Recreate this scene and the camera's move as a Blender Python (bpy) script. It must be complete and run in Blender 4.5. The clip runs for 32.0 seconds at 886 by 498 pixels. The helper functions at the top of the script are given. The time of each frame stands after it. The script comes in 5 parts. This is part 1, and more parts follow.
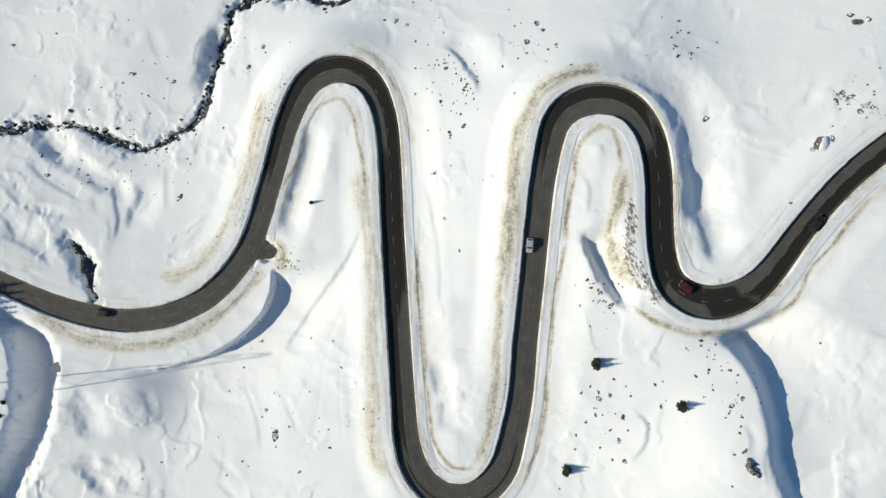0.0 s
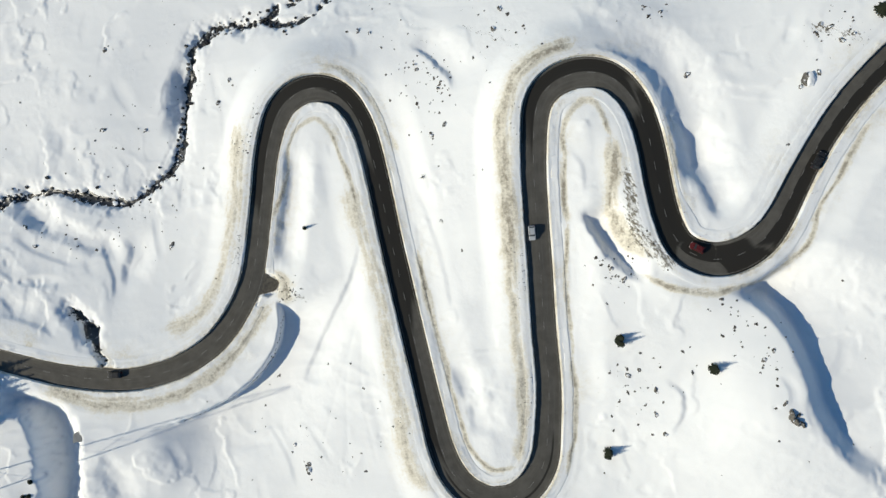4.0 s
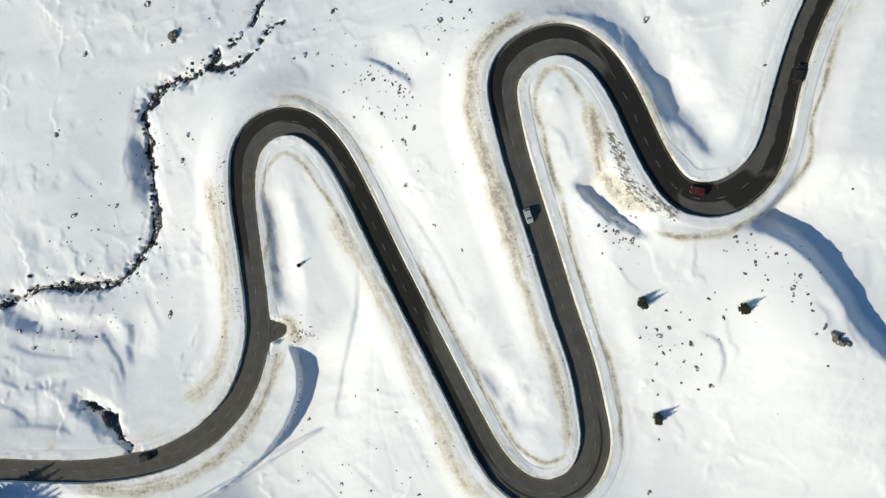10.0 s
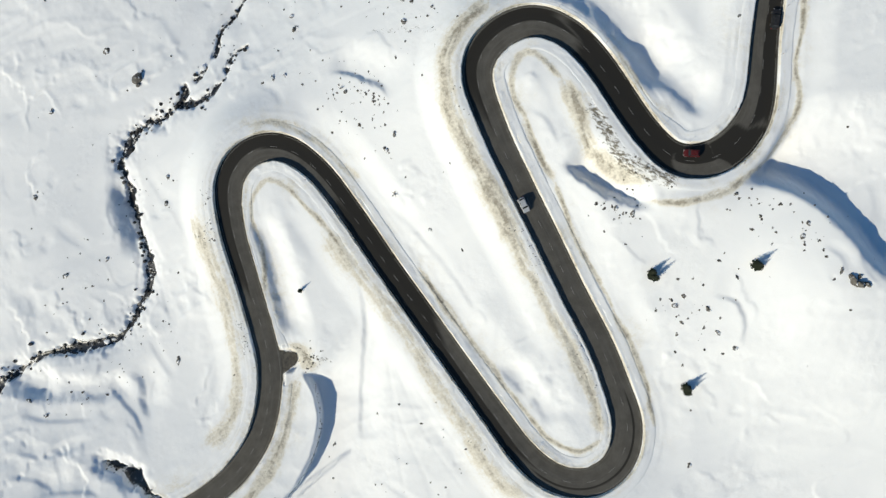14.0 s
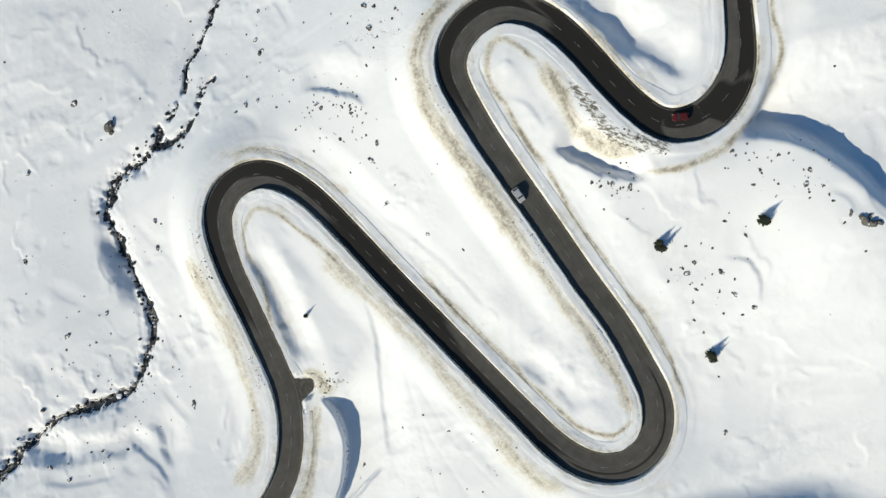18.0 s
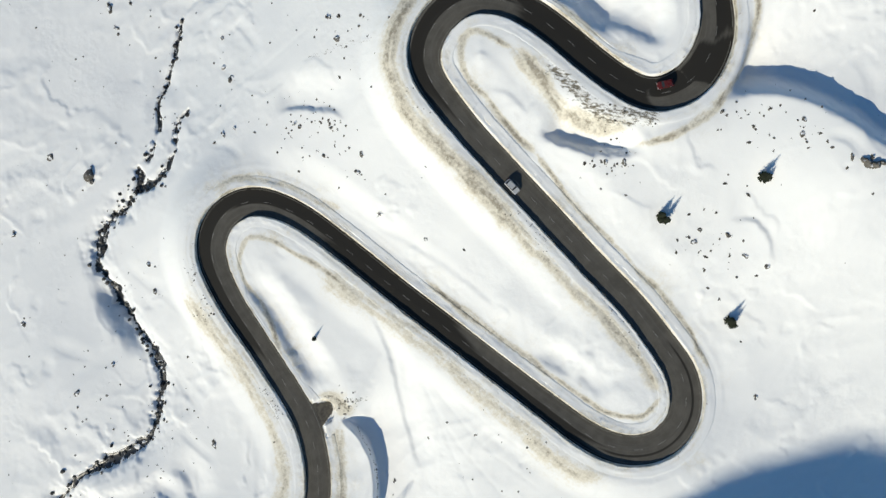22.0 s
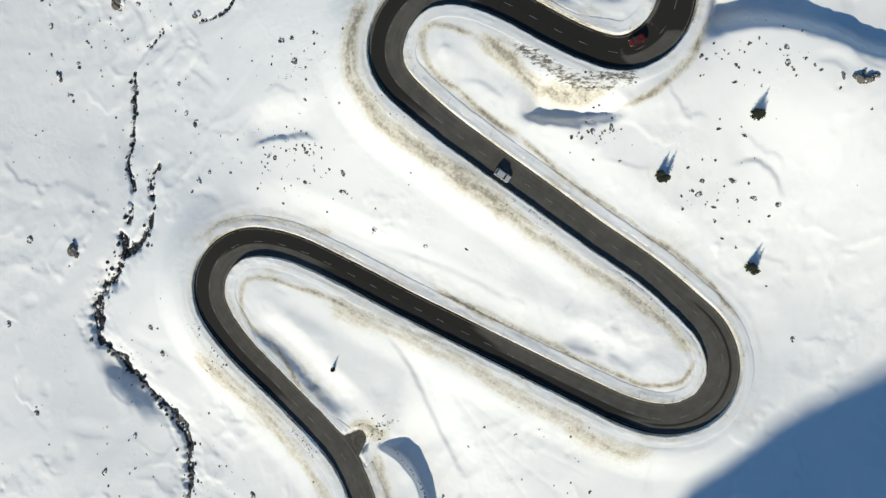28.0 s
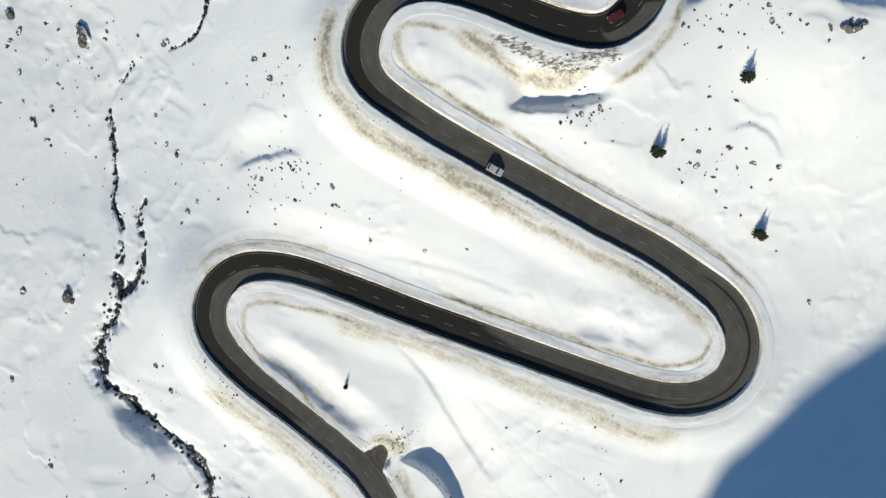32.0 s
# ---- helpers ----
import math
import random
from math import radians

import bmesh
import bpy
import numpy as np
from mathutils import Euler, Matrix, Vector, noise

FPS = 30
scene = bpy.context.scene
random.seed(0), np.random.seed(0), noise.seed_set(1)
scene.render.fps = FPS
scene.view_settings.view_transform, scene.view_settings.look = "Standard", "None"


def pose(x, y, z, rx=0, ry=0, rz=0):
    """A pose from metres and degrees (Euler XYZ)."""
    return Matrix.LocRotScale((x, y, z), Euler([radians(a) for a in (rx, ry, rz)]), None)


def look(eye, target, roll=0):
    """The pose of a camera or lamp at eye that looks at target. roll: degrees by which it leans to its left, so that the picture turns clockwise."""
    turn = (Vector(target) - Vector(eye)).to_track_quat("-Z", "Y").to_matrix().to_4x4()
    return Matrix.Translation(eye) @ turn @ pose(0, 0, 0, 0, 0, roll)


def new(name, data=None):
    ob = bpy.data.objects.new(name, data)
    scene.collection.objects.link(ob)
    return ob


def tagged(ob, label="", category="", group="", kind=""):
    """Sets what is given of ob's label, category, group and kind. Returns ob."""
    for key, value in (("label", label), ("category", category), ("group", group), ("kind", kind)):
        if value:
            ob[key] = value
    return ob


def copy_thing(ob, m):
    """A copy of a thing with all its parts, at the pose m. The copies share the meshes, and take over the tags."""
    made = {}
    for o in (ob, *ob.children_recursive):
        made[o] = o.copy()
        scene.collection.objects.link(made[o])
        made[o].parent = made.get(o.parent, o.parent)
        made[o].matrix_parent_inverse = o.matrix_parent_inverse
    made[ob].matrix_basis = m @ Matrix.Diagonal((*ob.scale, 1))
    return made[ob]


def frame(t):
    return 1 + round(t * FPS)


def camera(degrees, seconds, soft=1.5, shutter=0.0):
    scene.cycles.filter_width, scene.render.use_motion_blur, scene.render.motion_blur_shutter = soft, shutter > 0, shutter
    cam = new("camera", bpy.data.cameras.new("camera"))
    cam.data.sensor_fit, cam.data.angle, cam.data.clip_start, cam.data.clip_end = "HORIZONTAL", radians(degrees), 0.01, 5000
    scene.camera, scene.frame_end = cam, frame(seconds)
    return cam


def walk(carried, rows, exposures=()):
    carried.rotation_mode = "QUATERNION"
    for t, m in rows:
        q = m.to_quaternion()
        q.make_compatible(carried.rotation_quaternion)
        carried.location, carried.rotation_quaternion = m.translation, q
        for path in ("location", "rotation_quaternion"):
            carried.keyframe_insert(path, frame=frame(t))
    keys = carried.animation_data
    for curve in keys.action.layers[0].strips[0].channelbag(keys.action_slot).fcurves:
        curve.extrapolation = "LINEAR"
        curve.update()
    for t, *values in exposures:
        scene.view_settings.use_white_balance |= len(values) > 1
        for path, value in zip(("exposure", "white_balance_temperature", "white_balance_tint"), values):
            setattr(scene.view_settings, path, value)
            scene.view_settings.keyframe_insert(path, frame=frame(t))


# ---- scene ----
# ---------------------------------------------------------------- camera
cam = camera(66.0, 32.0, soft=1.5)
# seconds, x, y, z, tilt ahead, tilt aside, turn
ROWS = [
    (0.0, 0.00, 0.00, 187.00, -0.05, -0.04, 0.00),
    (1.0, -0.06, 0.11, 186.03, -0.01, -0.04, -2.45),
    (2.0, -0.10, 0.22, 185.06, -0.01, 0.01, -5.07),
    (3.5, -0.12, 0.42, 183.62, 0.02, 0.06, -8.70),
    (6.0, -0.09, 0.79, 181.26, 0.07, 0.04, -14.32),
    (7.0, -0.05, 0.95, 180.33, 0.07, 0.01, -16.55),
    (9.0, 0.06, 1.28, 178.47, 0.05, 0.04, -21.06),
    (11.0, 0.21, 1.63, 176.64, 0.05, -0.03, -25.62),
    (13.0, 0.40, 1.99, 174.82, 0.03, 0.00, -30.06),
    (14.5, 0.55, 2.26, 173.46, 0.02, -0.05, -33.28),
    (17.0, 0.84, 2.71, 171.22, -0.01, 0.00, -38.75),
    (19.0, 1.08, 3.05, 169.43, -0.04, -0.04, -42.92),
    (21.0, 1.31, 3.37, 167.65, -0.03, 0.03, -46.94),
    (23.0, 1.54, 3.66, 165.86, -0.06, -0.14, -50.89),
    (23.5, 1.60, 3.73, 165.42, -0.06, -0.13, -51.86),
    (24.0, 1.65, 3.79, 164.97, -0.05, 0.02, -52.82),
    (25.0, 1.76, 3.92, 164.08, -0.04, 0.07, -54.69),
    (28.0, 2.04, 4.23, 161.40, -0.05, -0.01, -60.29),
    (30.0, 2.18, 4.37, 159.61, -0.00, -0.02, -63.75),
    (32.0, 2.27, 4.45, 157.81, 0.06, -0.05, -66.96),
]
STOPS = -0.19
walk(cam, [(t, pose(x, y, z, a, b, c)) for t, x, y, z, a, b, c in ROWS], exposures=[(0, STOPS), (32, STOPS)])

# ---------------------------------------------------------------- light
SUN_UP, SUN_WAY = 26.0, 8.0          # elevation; heading of the shadows from +x towards +y
world = bpy.data.worlds.new("sky")
scene.world = world
world.use_nodes = True
wn = world.node_tree
sky = wn.nodes.new("ShaderNodeTexSky")
sky.sky_type, sky.sun_disc = "NISHITA", False
sky.sun_elevation, sky.sun_rotation = radians(SUN_UP), radians(270 - SUN_WAY)
sky.altitude, sky.dust_density, sky.ozone_density = 2200, 0.1, 2.5
tint = wn.nodes.new("ShaderNodeMix")          # deep blue of a high mountain sky
tint.data_type, tint.blend_type = "RGBA", "MULTIPLY"
tint.inputs[0].default_value, tint.inputs[7].default_value = 1.0, (0.80, 1.18, 1.30, 1)
wn.links.new(sky.outputs[0], tint.inputs[6])
wn.links.new(tint.outputs[2], wn.nodes["Background"].inputs[0])
wn.nodes["Background"].inputs[1].default_value = 0.0885
sun = new("sun", bpy.data.lights.new("sun", "SUN"))
sun.data.energy, sun.data.angle, sun.data.color = 4.6, radians(0.53), (1.0, 0.932, 0.755)
sx, sy, sz = (math.cos(radians(SUN_UP)) * math.cos(radians(SUN_WAY)), math.cos(radians(SUN_UP)) * math.sin(radians(SUN_WAY)), -math.sin(radians(SUN_UP)))
sun.matrix_world = look((-sx * 300, -sy * 300, -sz * 300), (0, 0, 0))


# ---------------------------------------------------------------- node helpers
class Mat:
    """A small wrapper that wires procedural materials."""

    def __init__(self, name):
        self.m = bpy.data.materials.new(name)
        self.m.use_nodes = True
        self.t = self.m.node_tree
        self.b = self.t.nodes["Principled BSDF"]

    def node(self, kind, **sets):
        n = self.t.nodes.new(kind)
        for k, v in sets.items():
            n.inputs[k].default_value = v
        return n

    def link(self, a, b):
        self.t.links.new(a, b)

    def coords(self):
        return self.node("ShaderNodeNewGeometry").outputs["Position"]

    def local(self):
        return self.node("ShaderNodeTexCoord").outputs["Object"]

    def noise(self, vec, scale, detail=4.0, rough=0.55):
        n = self.node("ShaderNodeTexNoise", Scale=scale, Detail=detail, Roughness=rough)
        self.link(vec, n.inputs["Vector"])
        return n.outputs["Fac"]

    def attr(self, name):
        n = self.node("ShaderNodeAttribute")
        n.attribute_name = name
        return n.outputs["Fac"]

    def math(self, op, a, b=0.0, clamp=False):
        n = self.node("ShaderNodeMath")
        n.operation, n.use_clamp = op, clamp
        for i, v in enumerate((a, b)):
            if isinstance(v, (int, float)):
                n.inputs[i].default_value = v
            else:
                self.link(v, n.inputs[i])
        return n.outputs[0]

    def ramp(self, fac, lo, hi):
        n = self.node("ShaderNodeMapRange")
        n.interpolation_type = "SMOOTHSTEP"
        n.inputs["From Min"].default_value, n.inputs["From Max"].default_value = lo, hi
        self.link(fac, n.inputs["Value"])
        return n.outputs["Result"]

    def mix(self, fac, a, b):
        n = self.t.nodes.new("ShaderNodeMix")
        n.data_type = "RGBA"
        for sock, v in ((n.inputs[0], fac), (n.inputs[6], a), (n.inputs[7], b)):
            if isinstance(v, tuple):
                sock.default_value = (*v, 1)
            elif isinstance(v, (int, float)):
                sock.default_value = v
            else:
                self.link(v, sock)
        return n.outputs[2]

    def bump(self, height, strength, dist):
        n = self.node("ShaderNodeBump", Strength=strength, Distance=dist)
        self.link(height, n.inputs["Height"])
        self.link(n.outputs[0], self.b.inputs["Normal"])

    def color(self, v):
        if isinstance(v, tuple):
            self.b.inputs["Base Color"].default_value = (*v, 1)
        else:
            self.link(v, self.b.inputs["Base Color"])

    def rough(self, v):
        if isinstance(v, (int, float)):
            self.b.inputs["Roughness"].default_value = v
        else:
            self.link(v, self.b.inputs["Roughness"])


# ---------------------------------------------------------------- materials
def snow_material():
    s = Mat("snow")
    p = s.coords()
    fine, mid, wide = s.noise(p, 3.2, 5), s.noise(p, 0.55, 5), s.noise(p, 0.07, 3)
    clean = s.mix(s.ramp(wide, 0.3, 0.7), (0.90, 0.90, 0.885), (0.87, 0.872, 0.865))
    clean = s.mix(s.math("MULTIPLY", s.ramp(fine, 0.62, 0.8), 0.25), clean, (0.78, 0.79, 0.8))
    # road grit thrown onto the snow by ploughs: cream film first, then soil
    d = s.attr("dirt")
    hair = s.noise(p, 1.5, 7, 0.68)
    grit = s.math("MULTIPLY", d, s.math("ADD", s.math("MULTIPLY", s.ramp(mid, 0.3, 0.7), 0.55), 0.68))
    grit = s.math("MULTIPLY", grit, s.math("ADD", s.math("MULTIPLY", s.ramp(hair, 0.3, 0.7), 0.7), 0.6), clamp=True)
    soil = s.mix(s.ramp(s.noise(p, 0.9, 6, 0.7), 0.35, 0.65), (0.28, 0.245, 0.185), (0.40, 0.355, 0.28))
    c = s.mix(s.ramp(grit, 0.02, 0.34), clean, (0.76, 0.71, 0.595))
    c = s.mix(s.ramp(grit, 0.2, 0.95), c, soil)
    # bare ground that shows through: withered grass and stone in thin streaks
    turned = s.node("ShaderNodeMapping", Rotation=(0, 0, 1.08))
    s.link(p, turned.inputs["Vector"])
    lie = s.node("ShaderNodeMapping", Scale=(0.55, 1.4, 1.0))
    s.link(turned.outputs[0], lie.inputs["Vector"])
    bare = s.ramp(s.math("ADD", s.attr("bare"), s.math("MULTIPLY", s.math("SUBTRACT", s.noise(lie.outputs[0], 1.25, 7, 0.72), 0.5), 1.7)), 0.36, 0.60)
    grass = s.mix(s.ramp(s.noise(p, 3.0, 5), 0.35, 0.65), (0.085, 0.074, 0.052), (0.27, 0.235, 0.17))
    c = s.mix(bare, c, grass)
    # stream bed
    open_bed = s.attr("bed")
    broken = s.math("MULTIPLY", s.math("SUBTRACT", s.noise(p, 0.6, 6, 0.75), 0.5), s.math("MULTIPLY", s.ramp(open_bed, 0.05, 0.35), 3.6))
    bed = s.ramp(s.math("ADD", s.math("MULTIPLY", open_bed, 0.8), broken), 0.42, 0.5)
    c = s.mix(bed, c, s.mix(s.ramp(fine, 0.4, 0.65), (0.006, 0.007, 0.008), (0.022, 0.021, 0.020)))
    s.color(c)
    s.rough(s.math("SUBTRACT", 0.9, s.math("MULTIPLY", bed, 0.5)))
    s.b.inputs["Specular IOR Level"].default_value = 0.9        # old snow glints towards the sun
    crust = s.math("ADD", s.math("MULTIPLY", s.ramp(s.noise(p, 0.06, 4), 0.46, 0.64), 0.6), 0.1)
    # clods thrown by the plough lie in the gritty bands
    spoil = s.math("MULTIPLY", s.ramp(s.noise(p, 1.05, 6, 0.66), 0.42, 0.75), s.ramp(d, 0.04, 0.4))
    ridge = s.math("ABSOLUTE", s.math("SUBTRACT", s.noise(p, 0.42, 6, 0.6), 0.5))
    h = s.math("ADD", s.math("ADD", s.math("MULTIPLY", spoil, 0.42), s.math("MULTIPLY", fine, 0.12)), s.math("MULTIPLY", crust, s.math("SUBTRACT", s.noise(p, 0.65, 5, 0.52), s.math("MULTIPLY", ridge, 0.9))))
    s.bump(h, 0.5, 0.26)
    return s.m


def asphalt_material():
    s = Mat("asphalt")
    p = s.coords()
    uv = s.node("ShaderNodeUVMap")
    uv.uv_map = "plan"
    stretch = s.node("ShaderNodeMapping", Scale=(1.6, 0.07, 1))
    s.link(uv.outputs[0], stretch.inputs["Vector"])
    streak = s.noise(stretch.outputs[0], 1.0, 4)
    fine, mid = s.noise(p, 9.0, 5), s.noise(p, 0.35, 4)
    dry = s.mix(s.ramp(mid, 0.3, 0.7), (0.088, 0.082, 0.071), (0.114, 0.107, 0.093))
    dry = s.mix(s.math("MULTIPLY", s.ramp(streak, 0.45, 0.7), 0.45), dry, (0.128, 0.122, 0.110))
    dry = s.mix(s.math("MULTIPLY", s.ramp(fine, 0.4, 0.7), 0.3), dry, (0.05, 0.046, 0.04))
    wet = s.math("ADD", s.attr("wet"), s.math("MULTIPLY", s.math("SUBTRACT", streak, 0.5), 0.35), clamp=True)
    wet = s.ramp(wet, 0.28, 0.62)
    s.color(s.mix(wet, dry, (0.028, 0.0255, 0.0215)))
    s.rough(s.math("SUBTRACT", 0.88, s.math("MULTIPLY", wet, 0.3)))
    s.b.inputs["Specular IOR Level"].default_value = 0.18
    s.bump(fine, 0.25, 0.01)
    return s.m


def plain(name, a, b, scale=6.0, rough=0.8, metal=0.0, bump=0.3, dist=0.02):
    s = Mat(name)
    p = s.coords()
    n = s.noise(p, scale, 5)
    s.color(s.mix(s.ramp(n, 0.3, 0.7), a, b))
    s.rough(rough)
    s.b.inputs["Metallic"].default_value = metal
    if bump:
        s.bump(n, bump, dist)
    return s.m


def rock_material():
    s = Mat("lichened_rock")
    p = s.coords()
    n, f = s.noise(p, 1.3, 6, 0.65), s.noise(p, 7.0, 5)
    c = s.mix(s.ramp(n, 0.3, 0.7), (0.045, 0.043, 0.041), (0.17, 0.158, 0.138))
    c = s.mix(s.math("MULTIPLY", s.ramp(f, 0.5, 0.75), 0.6), c, (0.24, 0.20, 0.13))
    # snow left on the upper faces
    g = s.node("ShaderNodeNewGeometry")
    sep = s.node("ShaderNodeSeparateXYZ")
    s.link(g.outputs["Normal"], sep.inputs[0])
    cap = s.ramp(s.math("ADD", sep.outputs["Z"], s.math("MULTIPLY", s.math("SUBTRACT", n, 0.5), 1.3)), 1.0, 1.12)
    s.color(s.mix(cap, c, (0.86, 0.87, 0.88)))
    s.rough(0.9)
    s.bump(f, 0.6, 0.05)
    return s.m


SNOW = snow_material()
ASPHALT = asphalt_material()
ROCK = rock_material()
STONE = plain("dark_stone", (0.03, 0.028, 0.026), (0.13, 0.115, 0.095), 2.2, 0.9, bump=0.6, dist=0.05)
WET_ROCK = plain("wet_dark_rock", (0.008, 0.008, 0.009), (0.036, 0.034, 0.031), 3.0, 0.45, bump=0.6, dist=0.05)
LINE = plain("worn_road_paint", (0.11, 0.105, 0.095), (0.33, 0.32, 0.30), 5.0, 0.7, bump=0.1, dist=0.004)
EDGE_PAINT = plain("faded_edge_paint", (0.085, 0.082, 0.075), (0.20, 0.195, 0.18), 2.2, 0.75, bump=0)
POLE_WOOD = plain("weathered_pole_wood", (0.16, 0.12, 0.08), (0.26, 0.2, 0.14), 9.0, 0.85, bump=0)
POLE_BAND = plain("faded_red_band", (0.3, 0.05, 0.04), (0.42, 0.09, 0.07), 9.0, 0.7, bump=0)
NEEDLE = plain("conifer_needles", (0.010, 0.015, 0.007), (0.034, 0.042, 0.018), 4.0, 0.8, bump=0)
BARK = plain("conifer_bark", (0.05, 0.038, 0.028), (0.12, 0.09, 0.065), 12.0, 0.9)
TWIG = plain("bare_twigs", (0.06, 0.05, 0.04), (0.14, 0.11, 0.08), 12.0, 0.9, bump=0)
GRAVEL = plain("lay_by_gravel", (0.055, 0.05, 0.043), (0.11, 0.10, 0.08), 1.5, 0.95, bump=0.6, dist=0.03)
TYRE = plain("tyre_rubber", (0.012, 0.012, 0.012), (0.025, 0.025, 0.025), 20, 0.85, bump=0)
GLASS = plain("tinted_car_glass", (0.008, 0.010, 0.012), (0.014, 0.016, 0.019), 2.0, 0.3, bump=0)
RIM = plain("alloy_rim", (0.35, 0.35, 0.36), (0.5, 0.5, 0.5), 8.0, 0.35, 0.9, bump=0)
LAMP = plain("headlight_lens", (0.6, 0.6, 0.6), (0.75, 0.75, 0.75), 8.0, 0.15, bump=0)
TAIL = plain("red_tail_light", (0.25, 0.01, 0.01), (0.35, 0.02, 0.02), 8.0, 0.25, bump=0)
TRIM = plain("black_plastic_trim", (0.015, 0.015, 0.015), (0.03, 0.03, 0.03), 14.0, 0.6, bump=0)
STEEL = plain("galvanised_steel", (0.28, 0.29, 0.30), (0.42, 0.43, 0.44), 6.0, 0.5, 0.7, bump=0)


def paint(name, c):
    s = Mat(name)
    n = s.noise(s.local(), 2.5, 4)
    s.color(s.mix(s.math("MULTIPLY", s.ramp(n, 0.4, 0.75), 0.35), c, tuple(0.6 * v + 0.06 for v in c)))
    s.rough(0.7)
    s.b.inputs["Specular IOR Level"].default_value = 0.2
    s.b.inputs["Coat Weight"].default_value = 0.04
    s.b.inputs["Coat Roughness"].default_value = 0.3
    return s.m


# ---------------------------------------------------------------- mesh helpers
def part(name, bm, material, parent=None, label="", smooth=False):
    """Links a bmesh as one mesh object, under a thing or part if one is given."""
    me = bpy.data.meshes.new(name)
    bm.to_mesh(me)
    bm.free()
    me.materials.append(material)
    if smooth:
        me.polygons.foreach_set("use_smooth", np.ones(len(me.polygons), dtype=bool))
    ob = new(name, me)
    ob.parent = parent
    if label:
        ob["label"] = label
    return ob


def raw(name, verts, faces, material, parent=None, smooth=True):
    me = bpy.data.meshes.new(name)
    me.from_pydata(verts, [], faces)
    me.materials.append(material)
    if smooth:
        me.polygons.foreach_set("use_smooth", np.ones(len(me.polygons), dtype=bool))
    ob = new(name, me)
    ob.parent = parent
    return ob


def box(bm, cx, cy, cz, lx, ly, lz, bevel=0.0):
    got = bmesh.ops.create_cube(bm, size=1.0, matrix=Matrix.Translation((cx, cy, cz)) @ Matrix.Diagonal((lx, ly, lz, 1)))
    if bevel:
        edges = list({e for v in got["verts"] for e in v.link_edges})
        bmesh.ops.bevel(bm, geom=edges, offset=bevel, segments=2, affect="EDGES", profile=0.5)


def smoothstep(a, b, x):
    t = np.clip((x - a) / (b - a), 0, 1)
    return t * t * (3 - 2 * t)


LATTICE = np.random.RandomState(7).rand(8, 256, 256)


def vnoise(x, y, size, seed=0):
    """Value noise, -1 to 1, with features about size metres across."""
    gx, gy = x / size + 71.3 * seed, y / size + 37.9 * seed
    ix, iy = np.floor(gx).astype(int), np.floor(gy).astype(int)
    fx, fy = gx - ix, gy - iy
    fx, fy = fx * fx * fx * (fx * (fx * 6 - 15) + 10), fy * fy * fy * (fy * (fy * 6 - 15) + 10)
    g = LATTICE[seed % 8]
    a, b = g[ix % 256, iy % 256], g[(ix + 1) % 256, iy % 256]
    c, d = g[ix % 256, (iy + 1) % 256], g[(ix + 1) % 256, (iy + 1) % 256]
    return 2 * ((a * (1 - fx) + b * fx) * (1 - fy) + (c * (1 - fx) + d * fx) * fy) - 1


# ---------------------------------------------------------------- plan of the road
# x, y, width of the carriageway; it climbs steadily from ROAD_LOW to ROAD_HIGH
ROAD_A = [(-170, 4, 6.4), (-142.5, -5.1, 6.4), (-131.8, -9.8, 6.4), (-114.2, -16.9, 6.5), (-96.8, -20.9, 6.6), (-88.2, -20.9, 6.6), (-78.8, -19.3, 6.6), (-68.7, -14.6, 6.6),
          (-61.9, -8.5, 6.6), (-55.8, -0.2, 6.6), (-53.0, 6.5, 6.5), (-48.0, 22.6, 6.4), (-43.1, 38.0, 6.8), (-37.1, 47.8, 7.6), (-28.7, 50.8, 7.8), (-21.1, 47.6, 7.4),
          (-16.3, 38.0, 6.6), (-14.5, 22.0, 6.3), (-13.8, 6.2, 6.3), (-12.8, -9.3, 6.4), (-11.8, -24.7, 6.4), (-10.7, -39.9, 6.5), (-9.4, -53.2, 7.0)]
ROAD_B = [(-6.4, -61.1, 7.4), (0.1, -66.5, 7.7), (9.1, -66.2, 7.9), (15.9, -59.4, 7.8), (18.6, -50.0, 7.0), (20.7, -38.8, 6.6), (21.8, -23.7, 6.5), (23.3, -8.9, 6.5), (24.6, 5.8, 6.5),
          (26.3, 20.4, 6.7), (29.7, 33.6, 7.4), (34.2, 37.1, 7.8), (40.6, 38.3, 8.0), (47.6, 36.2, 7.8), (52.5, 29.3, 7.4), (54.4, 19.9, 7.2), (54.5, 5.7, 7.2), (54.9, -1.4, 7.2)]
ROAD_C = [(56.7, -8.5, 7.6), (60.4, -11.8, 8.2), (67.0, -13.6, 8.5), (76.0, -10.7, 8.0), (81.5, -5.0, 7.2), (84.8, -0.2, 6.8), (89.1, 5.9, 6.5), (98.4, 16.7, 6.4), (107.2, 24.3, 6.4),
          (116.4, 30.6, 6.4), (150, 50, 6.4)]
LAY_BY = (-50.6, -0.9, 2.7)
ROAD_LOW, ROAD_HIGH = -19.0, 25.5


